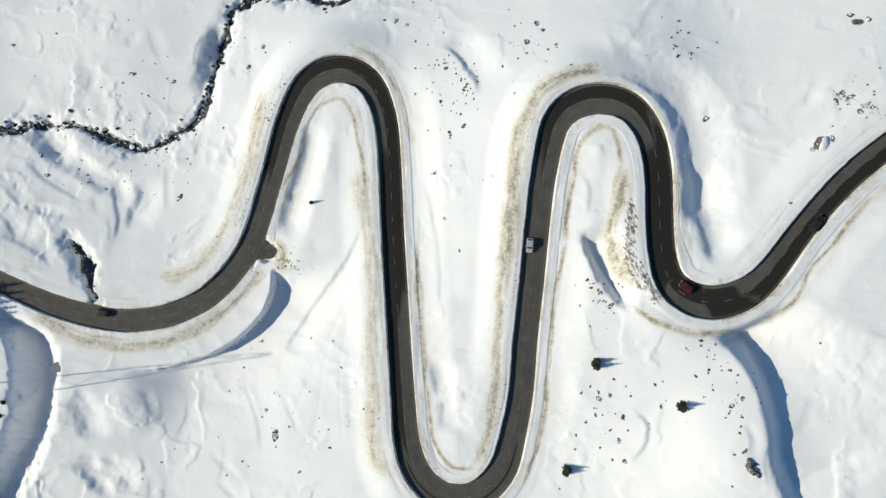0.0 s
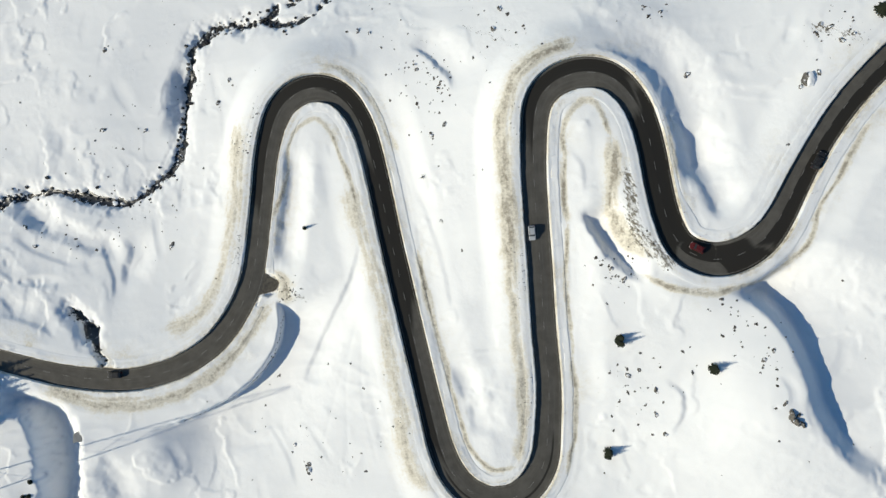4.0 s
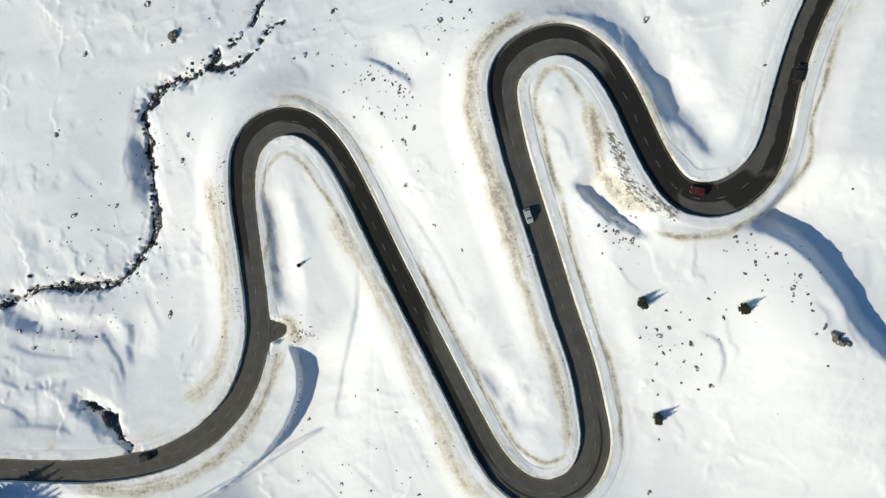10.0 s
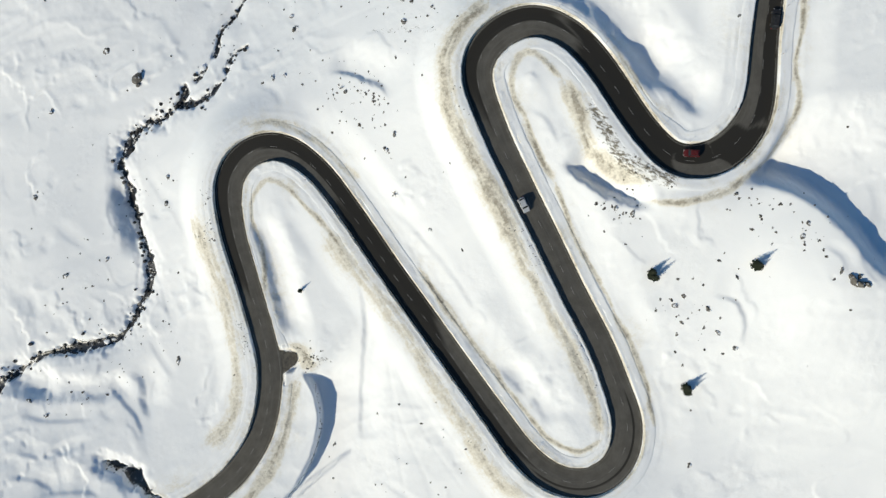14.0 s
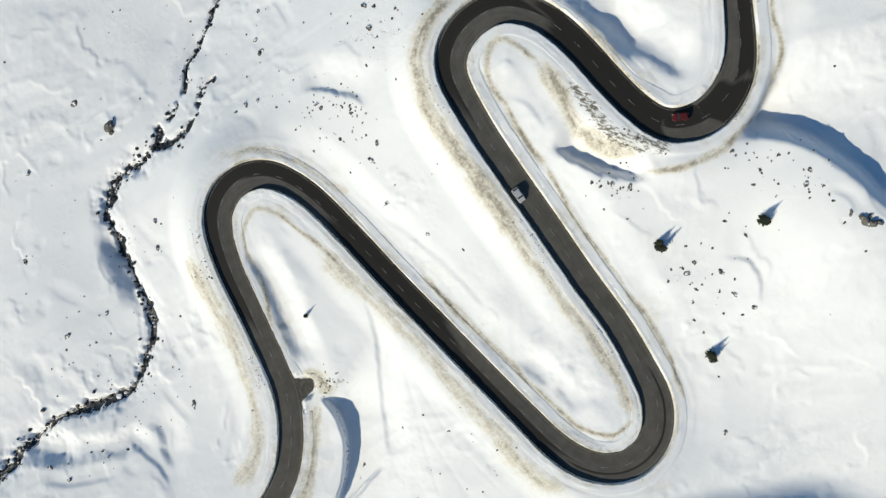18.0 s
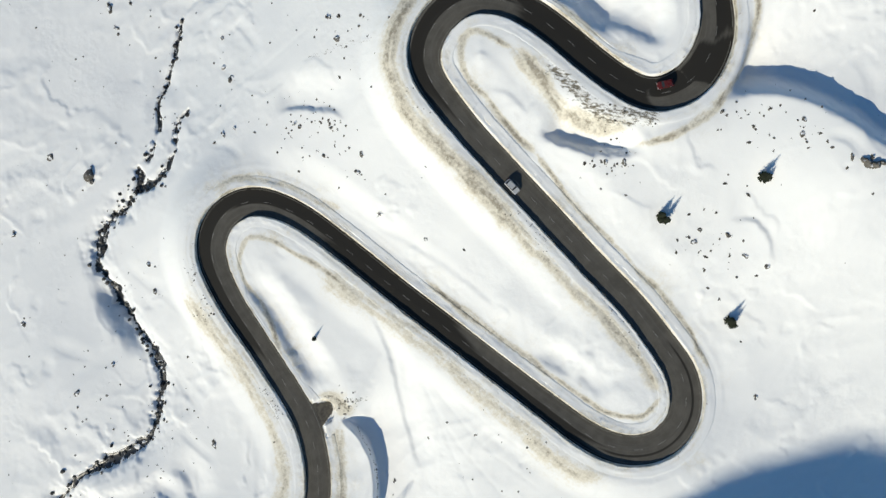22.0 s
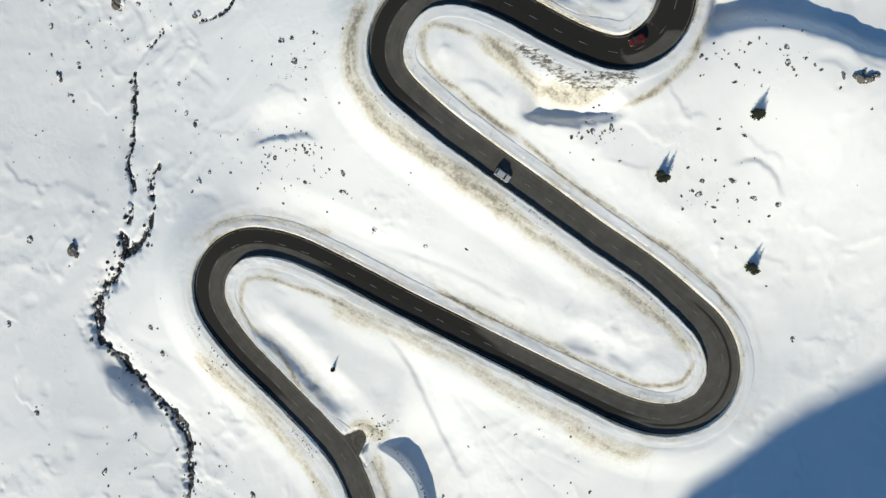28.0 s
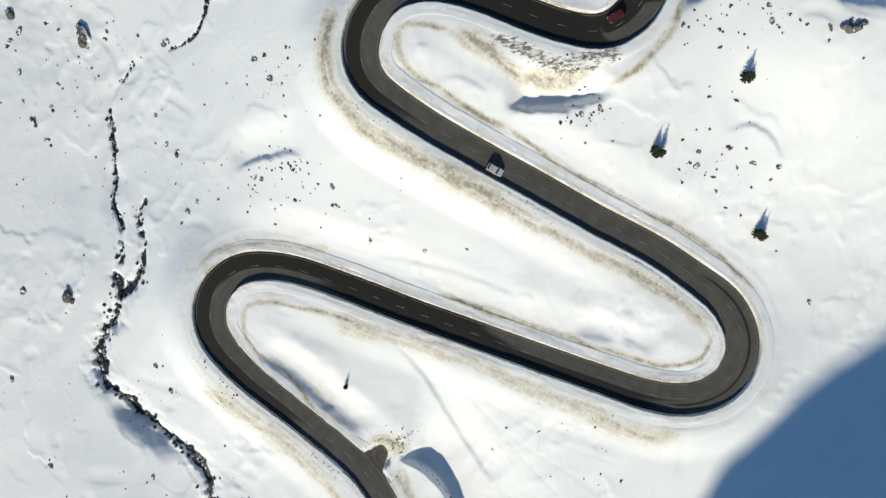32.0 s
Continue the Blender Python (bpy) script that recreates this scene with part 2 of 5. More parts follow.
def spline(points, step):
    """A centripetal curve through the points, sampled evenly."""
    p = np.array(points, float)
    p = np.vstack([2 * p[0] - p[1], p, 2 * p[-1] - p[-2]])
    out = []
    for i in range(1, len(p) - 2):
        a, b, c, d = p[i - 1:i + 3]
        t0, t1 = 0.0, np.hypot(*(b - a)[:2]) ** 0.5
        t2 = t1 + np.hypot(*(c - b)[:2]) ** 0.5
        t3 = t2 + np.hypot(*(d - c)[:2]) ** 0.5
        t = np.linspace(t1, t2, 40, endpoint=False)[:, None]
        A1, A2, A3 = (t1 - t) / t1 * a + t / t1 * b, (t2 - t) / (t2 - t1) * b + (t - t1) / (t2 - t1) * c, (t3 - t) / (t3 - t2) * c + (t - t2) / (t3 - t2) * d
        B1, B2 = (t2 - t) / t2 * A1 + t / t2 * A2, (t3 - t) / (t3 - t1) * A2 + (t - t1) / (t3 - t1) * A3
        out.append((t2 - t) / (t2 - t1) * B1 + (t - t1) / (t2 - t1) * B2)
    out = np.vstack(out + [p[-2:-1]])
    s = np.r_[0, np.cumsum(np.hypot(*np.diff(out[:, :2], axis=0).T))]
    even = np.arange(0, s[-1], step)
    return np.stack([np.interp(even, s, out[:, k]) for k in range(out.shape[1])], 1)


def soften(v, n):
    k = np.ones(2 * n + 1) / (2 * n + 1)
    return np.convolve(np.pad(v, n, mode="edge"), k, mode="valid")


STEP = 0.5
road_line = spline(ROAD_A + ROAD_B + ROAD_C, STEP)
for k in range(3):
    ends = road_line[[0, -1], k].copy()
    road_line[:, k] = soften(soften(road_line[:, k], 5), 5)
    road_line[[0, -1], k] = ends
RS = np.arange(len(road_line)) * STEP
RX, RY, RW = road_line.T
RZ = ROAD_LOW + (ROAD_HIGH - ROAD_LOW) * RS / RS[-1]
CLIMB = (ROAD_HIGH - ROAD_LOW) / RS[-1]
tang = np.stack([np.gradient(RX), np.gradient(RY)], 1)
tang /= np.linalg.norm(tang, axis=1)[:, None]
NORM = np.stack([-tang[:, 1], tang[:, 0]], 1)      # to the left of the way up


def road_at(x, y):
    """The sample of the road nearest to a place."""
    return int(np.argmin((RX - x) ** 2 + (RY - y) ** 2))


# ---------------------------------------------------------------- plan of the ground
HEIGHTS = [(-110, 36, -20.6), (-75, 40, -18), (-68, 58, -18), (-55, 75, -18), (-47, 91, -18.5), (-15, 92, -16), (-92, 60, -20.0), (-70, 105, -21.5), (-74, 14, -14), (70, -50, 24), (45, -53, 12),
           (58, -38, 16), (32, -57, 7), (103, 35, 21), (30, 75, -2), (70, 60, 9.0), (-105, -60, -15.5), (-40, -50, -5), (-70, -40, -11.8), (105, -30, 24), (60, -90, 14), (0, -90, 2), (-50, -90, -8),
           (3, 38, 1), (4, 5, 3), (3, -30, 4), (-32, 10, -6), (-30, -20, -4), (38, 10, 12.5), (75, 20, 16), (16, 104, -14), (-2, 118, -16), (-50, 118, -19.5), (70, 95, -1), (110, 80, 13), (115, -70, 28),
           (-30, 72, -12), (-28, 61, -7.6), (-60, 30, -12), (55, 50, 11.9), (61, 42, 12.7), (-136, 62, -27.5), (-132, 108, -29.5), (-92, 122, -25.5)]
STREAM = [(-138.9, 35.8), (-126.8, 37.3), (-121.5, 37.8), (-111.9, 37.3), (-105.5, 35.0), (-98.3, 32.4), (-93.5, 30.6), (-89.1, 29.9), (-84.1, 31.7), (-78.7, 34.2), (-73.7, 37.8),
        (-70.7, 42.5), (-69.1, 48.1), (-67.9, 54.8), (-66.3, 61.3), (-63.7, 67.2), (-63.9, 70.1), (-59.3, 73.9), (-54.7, 75.8), (-50.6, 76.1), (-45.9, 74.6)]
BRAID_E = [(-45.9, 74.6), (-41.3, 74.8), (-35.2, 72.3), (-29.8, 71.6), (-23.7, 74.4), (-19.4, 77.3), (-14.8, 77.1)]
BRAID_W = [(-45.9, 74.6), (-39.7, 75.5), (-34.9, 77.1), (-29.4, 78.3), (-23.3, 81.1), (-19.3, 85.4), (-12.4, 87.4)]
UPPER = [(-13.9, 87.0), (-6.3, 90.7), (1.3, 94.6), (6.3, 95.4), (10.8, 93.9), (14.9, 92.7)]
UPPER_E = [(20.7, 83.8), (26.1, 78.2), (34.1, 77.3), (40.2, 77.5)]
GULLY = [(-111.0, 1.3), (-108.4, -0.9), (-106.0, -5.1), (-104.6, -10.0), (-102.1, -15.3)]
# edges where the ground drops to the left of the line: points, drop, ramp, way back up
LIP = [(-48.9, -5.0), (-48.4, -9.0), (-49.3, -13.0), (-51.4, -18.2), (-56.0, -23.7), (-62.1, -28.3), (-70.0, -32.0), (-82.0, -35.2), (-94.8, -36.4)]
OUTER = slice(road_at(36, 38), road_at(54.6, 2), 6)
EMBANKMENT = [(a, b) for a, b in zip((RX + NORM[:, 0] * (RW / 2 + 1.3))[OUTER], (RY + NORM[:, 1] * (RW / 2 + 1.3))[OUTER])]
KNOB = [(46, -15.5), (55, -17.2), (61.5, -19.6), (66.8, -22.4), (71.2, -26.3), (74.4, -31.0), (76.2, -37.0), (76.9, -43.5), (77.4, -51.5), (79.4, -58.5), (83.6, -65), (89, -71.5), (96, -79), (104, -88)]
HOLLOW = [(33.8, 5.0), (35.6, -0.4), (38.6, -6.6), (42.4, -12.0), (45.6, -15.6), (48.5, -17.5)]
INNER = [(-39.4, 36.5), (-40.4, 31.0), (-42.2, 24.0), (-45.2, 14.5), (-47.3, 7.5), (-48.4, 4.0)]
STREAM_BANK = [(-68.3, 71.6), (-72.4, 62.9), (-74.3, 54.7), (-78.1, 47.7)]
VALLEY = [(-138.0, -26.0), (-131.0, -27.5), (-128.4, -34.0), (-128.6, -44.0), (-130.6, -53.0), (-135.5, -62.0), (-140.0, -71.0), (-145.0, -82.0)]
MOUND = [(-129.7, 35.1), (-124.9, 31.1), (-119.9, 25.8), (-114.1, 22.0)]
HOOK = [(-92.8, 20.5), (-91.3, 15.1), (-93.3, 10.9), (-94.3, 4.2)]
CREASE = [(-22.2, 7.8), (-26.7, -2.5), (-32.2, -9.8), (-39.6, -20.0), (-46.7, -30.2)]
BANK_TAIL = [(59.9, 21.9), (61.0, 12.8), (62.2, 5.7), (65.0, -2.0), (67.5, -6.5)]
DRIFT = [(-1.0, 56.2), (2.6, 53.6), (5.0, 51.6), (6.2, 49.0), (8.2, 46.6), (9.4, 43.4), (9.6, 40.4)]
ARC = [(47.4, -40.1), (51.5, -44.8), (50.7, -49.7), (46.4, -55.7)]
DROPS = [(LIP, 4.5, 0.6, 28), (EMBANKMENT, 2.2, 5.2, 12), (INNER, 1.45, 3.0, 7), (KNOB, 5.9, 6.0, 40), (HOLLOW, 3.3, 2.6, 9.0), (STREAM_BANK, 2.1, 4.8, 3.0), (VALLEY, 9.0, 6.0, 10),
         (MOUND, 2.3, 5, 8), (HOOK, 1.0, 2.0, 8), (CREASE, 0.6, 1.0, 6), (BANK_TAIL, 1.7, 3.2, 9), (DRIFT, 1.1, 1.2, 9), (ARC, 0.6, 0.9, 13)]
CLOSE = 3          # the first of them may come close to the road
LIP_DICE = random.Random(12)
LIPS = [([(-119, 26.5), (-112, 22), (-105, 17.5), (-98, 14.5), (-93, 12.5)], 1.25, 3.5, 5)]
for line, drop in (([(-133, 18), (-124, 11), (-110, 9)], 0.5), ([(-139, 14), (-131, 8), (-127, 0)], 0.45), ([(-134, 4), (-122, -1), (-114, -8)], 0.5), ([(-101, 20), (-97, 10), (-98, 0)], 0.55),
                   ([(-128, 27), (-118, 19), (-106, 13)], 0.4), ([(-60, -38), (-54, -48), (-52, -60)], 0.25),
                   ([(-6, 20), (-2, 2), (-1, -18)], 0.35), ([(-6.2, -26), (-4.8, -33), (-4.1, -40), (-1.8, -47.5)], 0.7), 
                   ([(20, -8), (23, -20), (22, -34)], 0.35), ([(34, 22), (37, 14), (36, 6)], 0.4)):
    LIPS.append((line, drop, 1.1, 8))
LIPS += [([(-113, -47), (-108.5, -51), (-107.5, -58)], 1.0, 3.5, 7), ([(-111, -64), (-105, -70), (-98, -76)], 1.1, 3.0, 6), ([(-103, -66), (-97, -69), (-91, -74)], 0.9, 2.5, 6),
         ([(-4.2, -30.0), (-3.7, -35.7), (-3.0, -41.0)], 1.3, 1.8, 9), ([(-1.9, -39.5), (-1.2, -44.4), (-1.7, -49.5)], 0.9, 2.2, 8)]
for k in range(95):
    if k < 60:
        lx, ly = LIP_DICE.uniform(-130, -58), LIP_DICE.choice((LIP_DICE.uniform(-70, -38), LIP_DICE.uniform(0, 110)))
    else:
        lx, ly = LIP_DICE.choice(((-32, -45), (95, -40), (60, 70), (5, 85), (-20, 66), (5, -25), (20, 110), (95, 45)))
        lx, ly = lx + LIP_DICE.gauss(0, 13), ly + LIP_DICE.gauss(0, 11)
    a, n = LIP_DICE.gauss(-1.9, 0.6), LIP_DICE.uniform(5, 17)
    bow = LIP_DICE.uniform(-2.5, 2.5)
    LIPS.append(([(lx, ly), (lx + n * math.cos(a) / 2 + bow, ly + n * math.sin(a) / 2), (lx + n * math.cos(a), ly + n * math.sin(a))], LIP_DICE.uniform(0.06, 0.20), LIP_DICE.uniform(0.4, 1.0), LIP_DICE.uniform(2, 4)))
for a, b, c in (((-27, -13), (-33, -30), (-36, -52)), ((-26, -15), (-29, -34), (-28, -56)), ((-28, -16), (-37, -34), (-44, -50)), ((-25, -18), (-24, -36), (-22, -54)), ((-29, -22), (-40, -30), (-52, -42)),
                ((-24, -4), (-21.5, -20), (-24, -40)), ((-8, 72), (8, 66), (24, 62))):
    LIPS.append(([a, b, c], 0.045, 0.35, 1.0))
for k in range(45):        # short wind-cut marks
    spot = LIP_DICE.choice(((-95, 70, 34, 26), (-95, 70, 34, 26), (-70, -50, 34, 12), (-2, 62, 18, 18), (92, 52, 18, 18), (-30, -25, 6, 24), (88, -48, 14, 14), (3, -5, 6, 28), (60, 88, 30, 18), (-108, 8, 18, 13), (45, -52, 14, 12), (-30, 84, 24, 10)))
    lx, ly = LIP_DICE.gauss(spot[0], spot[2]), LIP_DICE.gauss(spot[1], spot[3])
    a, n, bow = LIP_DICE.gauss(-1.75, 0.5), LIP_DICE.uniform(2.0, 6.0), LIP_DICE.uniform(-0.8, 0.8)
    LIPS.append(([(lx, ly), (lx + n * math.cos(a) / 2 + bow, ly + n * math.sin(a) / 2), (lx + n * math.cos(a), ly + n * math.sin(a))], LIP_DICE.uniform(0.08, 0.18), LIP_DICE.uniform(0.4, 0.8), LIP_DICE.uniform(2.5, 4.5)))
# grit on the snow: points, half width, strength
GRIT = [
    ([(-50.5, 45.1), (-52.9, 35.5), (-55.5, 24.2), (-58.9, 14.6), (-63.2, 6.5), (-66.6, 0.0), (-74.3, -6.6), (-82.8, -9.1)], 1.9, 0.46),
    ([(-49.5, 44.0), (-51.4, 35.5), (-53.6, 24.2), (-57.2, 14.6), (-61.8, 6.5)], 3.4, 0.2),
    ([(-26.0, 56.5), (-18.0, 53.2), (-13.2, 45.9), (-10.7, 37.9), (-8.0, 26.7)], 0.9, 0.4),
    ([(-22.5, 22.0), (-20.8, 6.2), (-19.4, -9.3), (-19.8, -24.7), (-18.6, -40.0), (-17.6, -55.0), (-14.5, -62.5)], 2.6, 0.36),
    ([(-7.5, 1.5), (-5.9, -18.5), (-4.3, -36.8), (-2.8, -50.3), (2.6, -58.4), (8.6, -58.1)], 0.5, 0.8),
    ([(40.5, 46.0), (33.8, 44.6), (25.8, 40.8), (20.8, 32.2), (18.9, 22.0), (18.0, 13.2), (16.9, 4.0), (16.0, -6.0)], 1.55, 0.74),
    ([(16.9, 4.0), (16.3, -6.0), (15.4, -14.9), (14.2, -29.9), (12.6, -45.0), (9.6, -58.1)], 1.2, 0.58),
    ([(31.8, 1.5), (33.1, 16.0), (34.0, 23.2), (37.2, 28.9), (41.4, 30.6), (44.2, 27.3), (45.1, 20.1)], 0.5, 0.8),
    ([(45.1, 20.1), (44.1, 11.5), (42.7, 2.9), (44.0, -4.3), (49.2, -9.9)], 1.3, 0.74),
    ([(31.8, 2.2), (28.8, -14.8), (28.1, -29.7), (26.7, -41.8), (24.2, -53.9), (21.3, -63.1)], 0.5, 0.7),
    ([(46.8, -14.3), (54.8, -19.1), (64.4, -21.1), (78.0, -18.9), (84.7, -14.0), (89.9, -5.6), (95.1, 1.4), (101.5, 9.6), (104.7, 13.0)], 0.6, 0.75),
    ([(-45.8, 16.2), (-40.7, 25.7), (-37.4, 36.9), (-32.4, 41.5), (-28.3, 41.4), (-25.1, 36.4), (-22.6, 25.2), (-21.7, 14.1)], 0.5, 0.7),
    ([(58.7, 22.5), (59.1, 13.8), (59.7, 7.1), (60.6, 0.7)], 0.7, 0.4),
    ([(-19.2, -40), (-19.2, -49), (-17.8, -57), (-15.5, -62)], 2.3, 0.5),
    ([(-48.6, 2.6), (-46.4, 0.4), (-45.6, -2.0), (-45.8, -5.0), (-43, -5.6)], 1.4, 0.6),
    ([(-121.0, -19.3), (-108.8, -25.0), (-96.7, -28.2), (-84.7, -27.8), (-72.9, -24.7), (-62.7, -18.0), (-56.0, -11.4), (-50.9, -6.5)], 1.6, 0.58),
]

# ground blown or scraped bare: points, half width, strength
BARE = [([(47.4, 11.1), (47.2, 4.7), (46.9, -2.5), (48.6, -4.9), (51.2, -8.7), (53.2, -12.3)], 2.4, 0.5), ([(45.7, -3.1), (47.4, -6.8), (50.1, -10.6)], 1.0, 0.52),
        ([(96.8, 37.9), (102.0, 35.1), (105.3, 32.9)], 2.0, 0.42), ([(15.4, 58.0), (19.7, 54.9), (24.6, 50.7), (27.7, 46.8)], 1.2, 0.30),
        ([(-47.2, 1.2), (-45.8, -0.4), (-45.2, -2.6), (-45.6, -5.2)], 1.2, 0.42), ([(-45, -3), (-42.5, -5), (-40.3, -7.3)], 1.1, 0.42),
        ([(-16.8, -40.8), (-17.2, -48.7), (-16.0, -56.7)], 1.3, 0.16), ([(-45, 46), (-42, 50)], 1.5, 0.34), ([(44, 10), (43, 3), (45, -4)], 1.1, 0.26)]


def along(points, x, y, reach):
    """Signed distance to a line (left is plus), the way along it and its length; far points are left at 1e3."""
    p = np.array(points, float)
    best, side, way = np.full(x.shape, 1e3), np.ones(x.shape), np.zeros(x.shape)
    near = (x > p[:, 0].min() - reach) & (x < p[:, 0].max() + reach) & (y > p[:, 1].min() - reach) & (y < p[:, 1].max() + reach)
    xs, ys = x[near], y[near]
    b, sd, w = best[near], side[near], way[near]
    run = 0.0
    for (ax, ay), (bx, by) in zip(p[:-1], p[1:]):
        dx, dy = bx - ax, by - ay
        n = math.hypot(dx, dy)
        t = np.clip(((xs - ax) * dx + (ys - ay) * dy) / n / n, 0, 1)
        d = np.hypot(xs - ax - t * dx, ys - ay - t * dy)
        hit = d < b
        b = np.where(hit, d, b)
        sd = np.where(hit, np.sign(dx * (ys - ay) - dy * (xs - ax)), sd)
        w = np.where(hit, run + t * n, w)
        run += n
    best[near], side[near], way[near] = b, sd, w
    return best * side, way, run


def curve(points, step=1.0):
    return spline([(a, b) for a, b in points], step)


KNOWN = np.vstack([np.stack([RX, RY, RZ], 1)[::20], np.array(HEIGHTS, float)])


def bend_sheet(p, loose):
    """Weights of the smooth sheet through the known heights."""
    n = len(p)
    d2 = (p[:, None, 0] - p[None, :, 0]) ** 2 + (p[:, None, 1] - p[None, :, 1]) ** 2 + 1.0
    flat = np.c_[np.ones(n), p[:, :2]]
    a = np.block([[d2 * np.log(d2) + loose * np.eye(n), flat], [flat.T, np.zeros((3, 3))]])
    w = np.linalg.solve(a, np.r_[p[:, 2], 0, 0, 0])
    return w[:n], w[n:]


BEND, PLANE = bend_sheet(KNOWN, 200.0)
BRIDGE = (-0.45, -0.15)
STREAMS = [(STREAM, 1.2, 1.3), (BRAID_E, 0.95, 0.8), (BRAID_W, 0.8, 0.8), (UPPER, 0.6, 0.5), (UPPER_E, 0.3, 0.3), (GULLY, 1.3, 2.6)]


def ground(x, y):
    """Height of the snow and its grit, bare ground and stream bed, for arrays of places."""
    h = PLANE[0] + PLANE[1] * x + PLANE[2] * y
    for (px, py, _), w in zip(KNOWN, BEND):
        d2 = (x - px) ** 2 + (y - py) ** 2 + 1.0
        h += w * d2 * np.log(d2)
    h = np.clip(h, -45, 45) + 0.80          # the road lies this deep in the snow
    far = smoothstep(135, 420, np.hypot(x, y))
    h = h * (1 - far) + far * (-14 + 22 * vnoise(x, y, 420, 3))
    rugged = 0.60 + 0.30 * smoothstep(-25, -75, x) + 0.20 * smoothstep(20, -30, y)
    wx, wy = x + 3 * vnoise(x, y, 14, 1), y + 3 * vnoise(x, y, 14, 2)
    patch = 0.3 + smoothstep(-0.1, 0.55, vnoise(x, y, 28, 7))
    calm = 1 - 0.45 * smoothstep(74, 92, x) * smoothstep(-30, -14, y)
    h += calm * rugged * (0.42 * vnoise(wx, wy, 26, 3) + 0.24 * vnoise(wx * 0.8, wy * 1.5, 10, 4) + 0.12 * patch * (1 - 2 * np.abs(vnoise(wx * 0.7 + 0.4 * wy, wy * 1.3, 6, 6))))
    h += 0.45 * calm * patch * (0.09 * vnoise(wx * 0.7, wy * 1.4, 3.0, 5) + 0.10 * (0.4 - np.abs(vnoise(wx * 0.6 - 0.5 * wy, wy * 1.1, 2.6, 1))) + 0.05 * vnoise(x, y, 1.3, 6))
    # wind-cut drifts: broad low shelves that end in short broken scarps
    for size, tall, seed in ((19, 0.34, 2), (9, 0.20, 5)):
        u = vnoise(wx, wy * 1.25, size, seed) + 0.22 * vnoise(x, y, 3.5, seed + 1) + 0.1 * vnoise(x, y, 1.4, seed)
        h += tall * calm * rugged * smoothstep(-0.05, 0.45, vnoise(x, y, 13, seed + 1)) * smoothstep(-0.08, 0.08, u) * (1 - smoothstep(0.1, 0.7, u))
    fall_near, fall_brink, fall_far = np.zeros(x.shape), np.zeros(x.shape), np.zeros(x.shape)
    ragged = 0.5 * vnoise(x, y, 5, 2) + 0.35 * vnoise(x, y, 1.9, 4) + 0.22 * vnoise(x, y, 1.0, 5)
    for k, (line, drop, ramp, back) in enumerate(DROPS + LIPS):
        pts = curve(line, 0.25 if k <= CLOSE else 0.5 if k < len(DROPS) else 1.0)
        lo, hi, reach = np.min(pts, 0)[:2] - back - ramp - 6, np.max(pts, 0)[:2] + back + ramp + 6, back + ramp + 6
        i = np.nonzero((x > lo[0]) & (x < hi[0]) & (y > lo[1]) & (y < hi[1]))[0]
        if not len(i):
            continue
        d, w, n = along(pts, x[i], y[i], reach)
        d = d + np.minimum(1, drop) * ragged[i] * (0.3 if k == 0 else 0.6 if k == 2 else 0.8 if k < 3 else 0.45 if k == 3 else 1.3 if k == 6 else 0.8 if k < len(DROPS) else 0.9)
        if k == CLOSE:          # the brink is lower past the outcrop
            drop = drop * (1 - 0.24 * smoothstep(36, 46, w) - 0.42 * smoothstep(62, 74, w))
            back = np.interp(w, [0, 14, 28, 46], [7, 9, 15, 40])
        if k == 1:              # the embankment grows along the bend
            grown = smoothstep(6, 32, w)
            drop, ramp = drop * (0.25 + 0.75 * grown), 1.8 + (ramp - 1.8) * grown
        fade = 13 if k in (1, 3) else 8 if k == 5 else min(6, 0.35 * max(n, 1.0))
        ends = smoothstep(0, fade, w) * smoothstep(n, n - (20 if k == 0 else 6 if k == 1 else fade), w)
        fall = smoothstep(-0.5 if np.max(ramp) > 0.4 else -0.15, ramp, d) * (1 - smoothstep(ramp + 0.2 * np.minimum(back, 5), ramp + back, d)) * (d < 500)
        (fall_near if k < CLOSE else fall_brink if k == CLOSE else fall_far)[i] += drop * ends * fall
    bed = np.zeros(x.shape)
    for line, half, deep in STREAMS:
        d, w, n = along(curve(line), x, y, 8)
        half = half if deep > 1 else half * (1 - 0.4 * smoothstep(0.35 * n, n, w))
        half = half * (1 + 0.45 * vnoise(w, w * 0, 7.0, 2))
        d = np.abs(d) + half * (0.45 * vnoise(x, y, 6.0, 3) + 0.45 * vnoise(x, y, 2.4, 1) + 0.4 * vnoise(x, y, 1.0, 5))
        open_bed = smoothstep(*BRIDGE, vnoise(x, y, 4.2, 7) + (2 if deep > 2 else 0.6 if deep > 1 else 0.15))       # snow bridges the rest
        cut = (1 - smoothstep(half * 0.6, half * 1.6, d)) * (0.25 + 0.75 * open_bed)
        h -= deep * cut + 0.5 * deep * (1 - smoothstep(half, half + 4, d))
        bed = np.maximum(bed, (1 - smoothstep(half * 0.55, half * 1.25, d)) * open_bed)
    grit = np.zeros(x.shape)
    for line, half, force in GRIT:
        d, w, n = along(curve(line), x, y, 10)
        off = d + 0.5 * vnoise(x, y, 6, 2)
        d = np.abs(off) / (half * (1 + 0.5 * vnoise(x, y, 9, 6)))
        near = np.exp(-d * d) + (0.28 if half > 1 else 0.2) * np.exp(-(d / 2.6) ** 2)
        streaks = 0.74 + 0.28 * vnoise(w, off * 11, 7, 3) + 0.22 * vnoise(w, off * 5, 2.4, 6)
        grit = np.maximum(grit, force * near * streaks * smoothstep(-2, 4, w) * smoothstep(n + 2, n - 4, w))
    bare = np.zeros(x.shape)
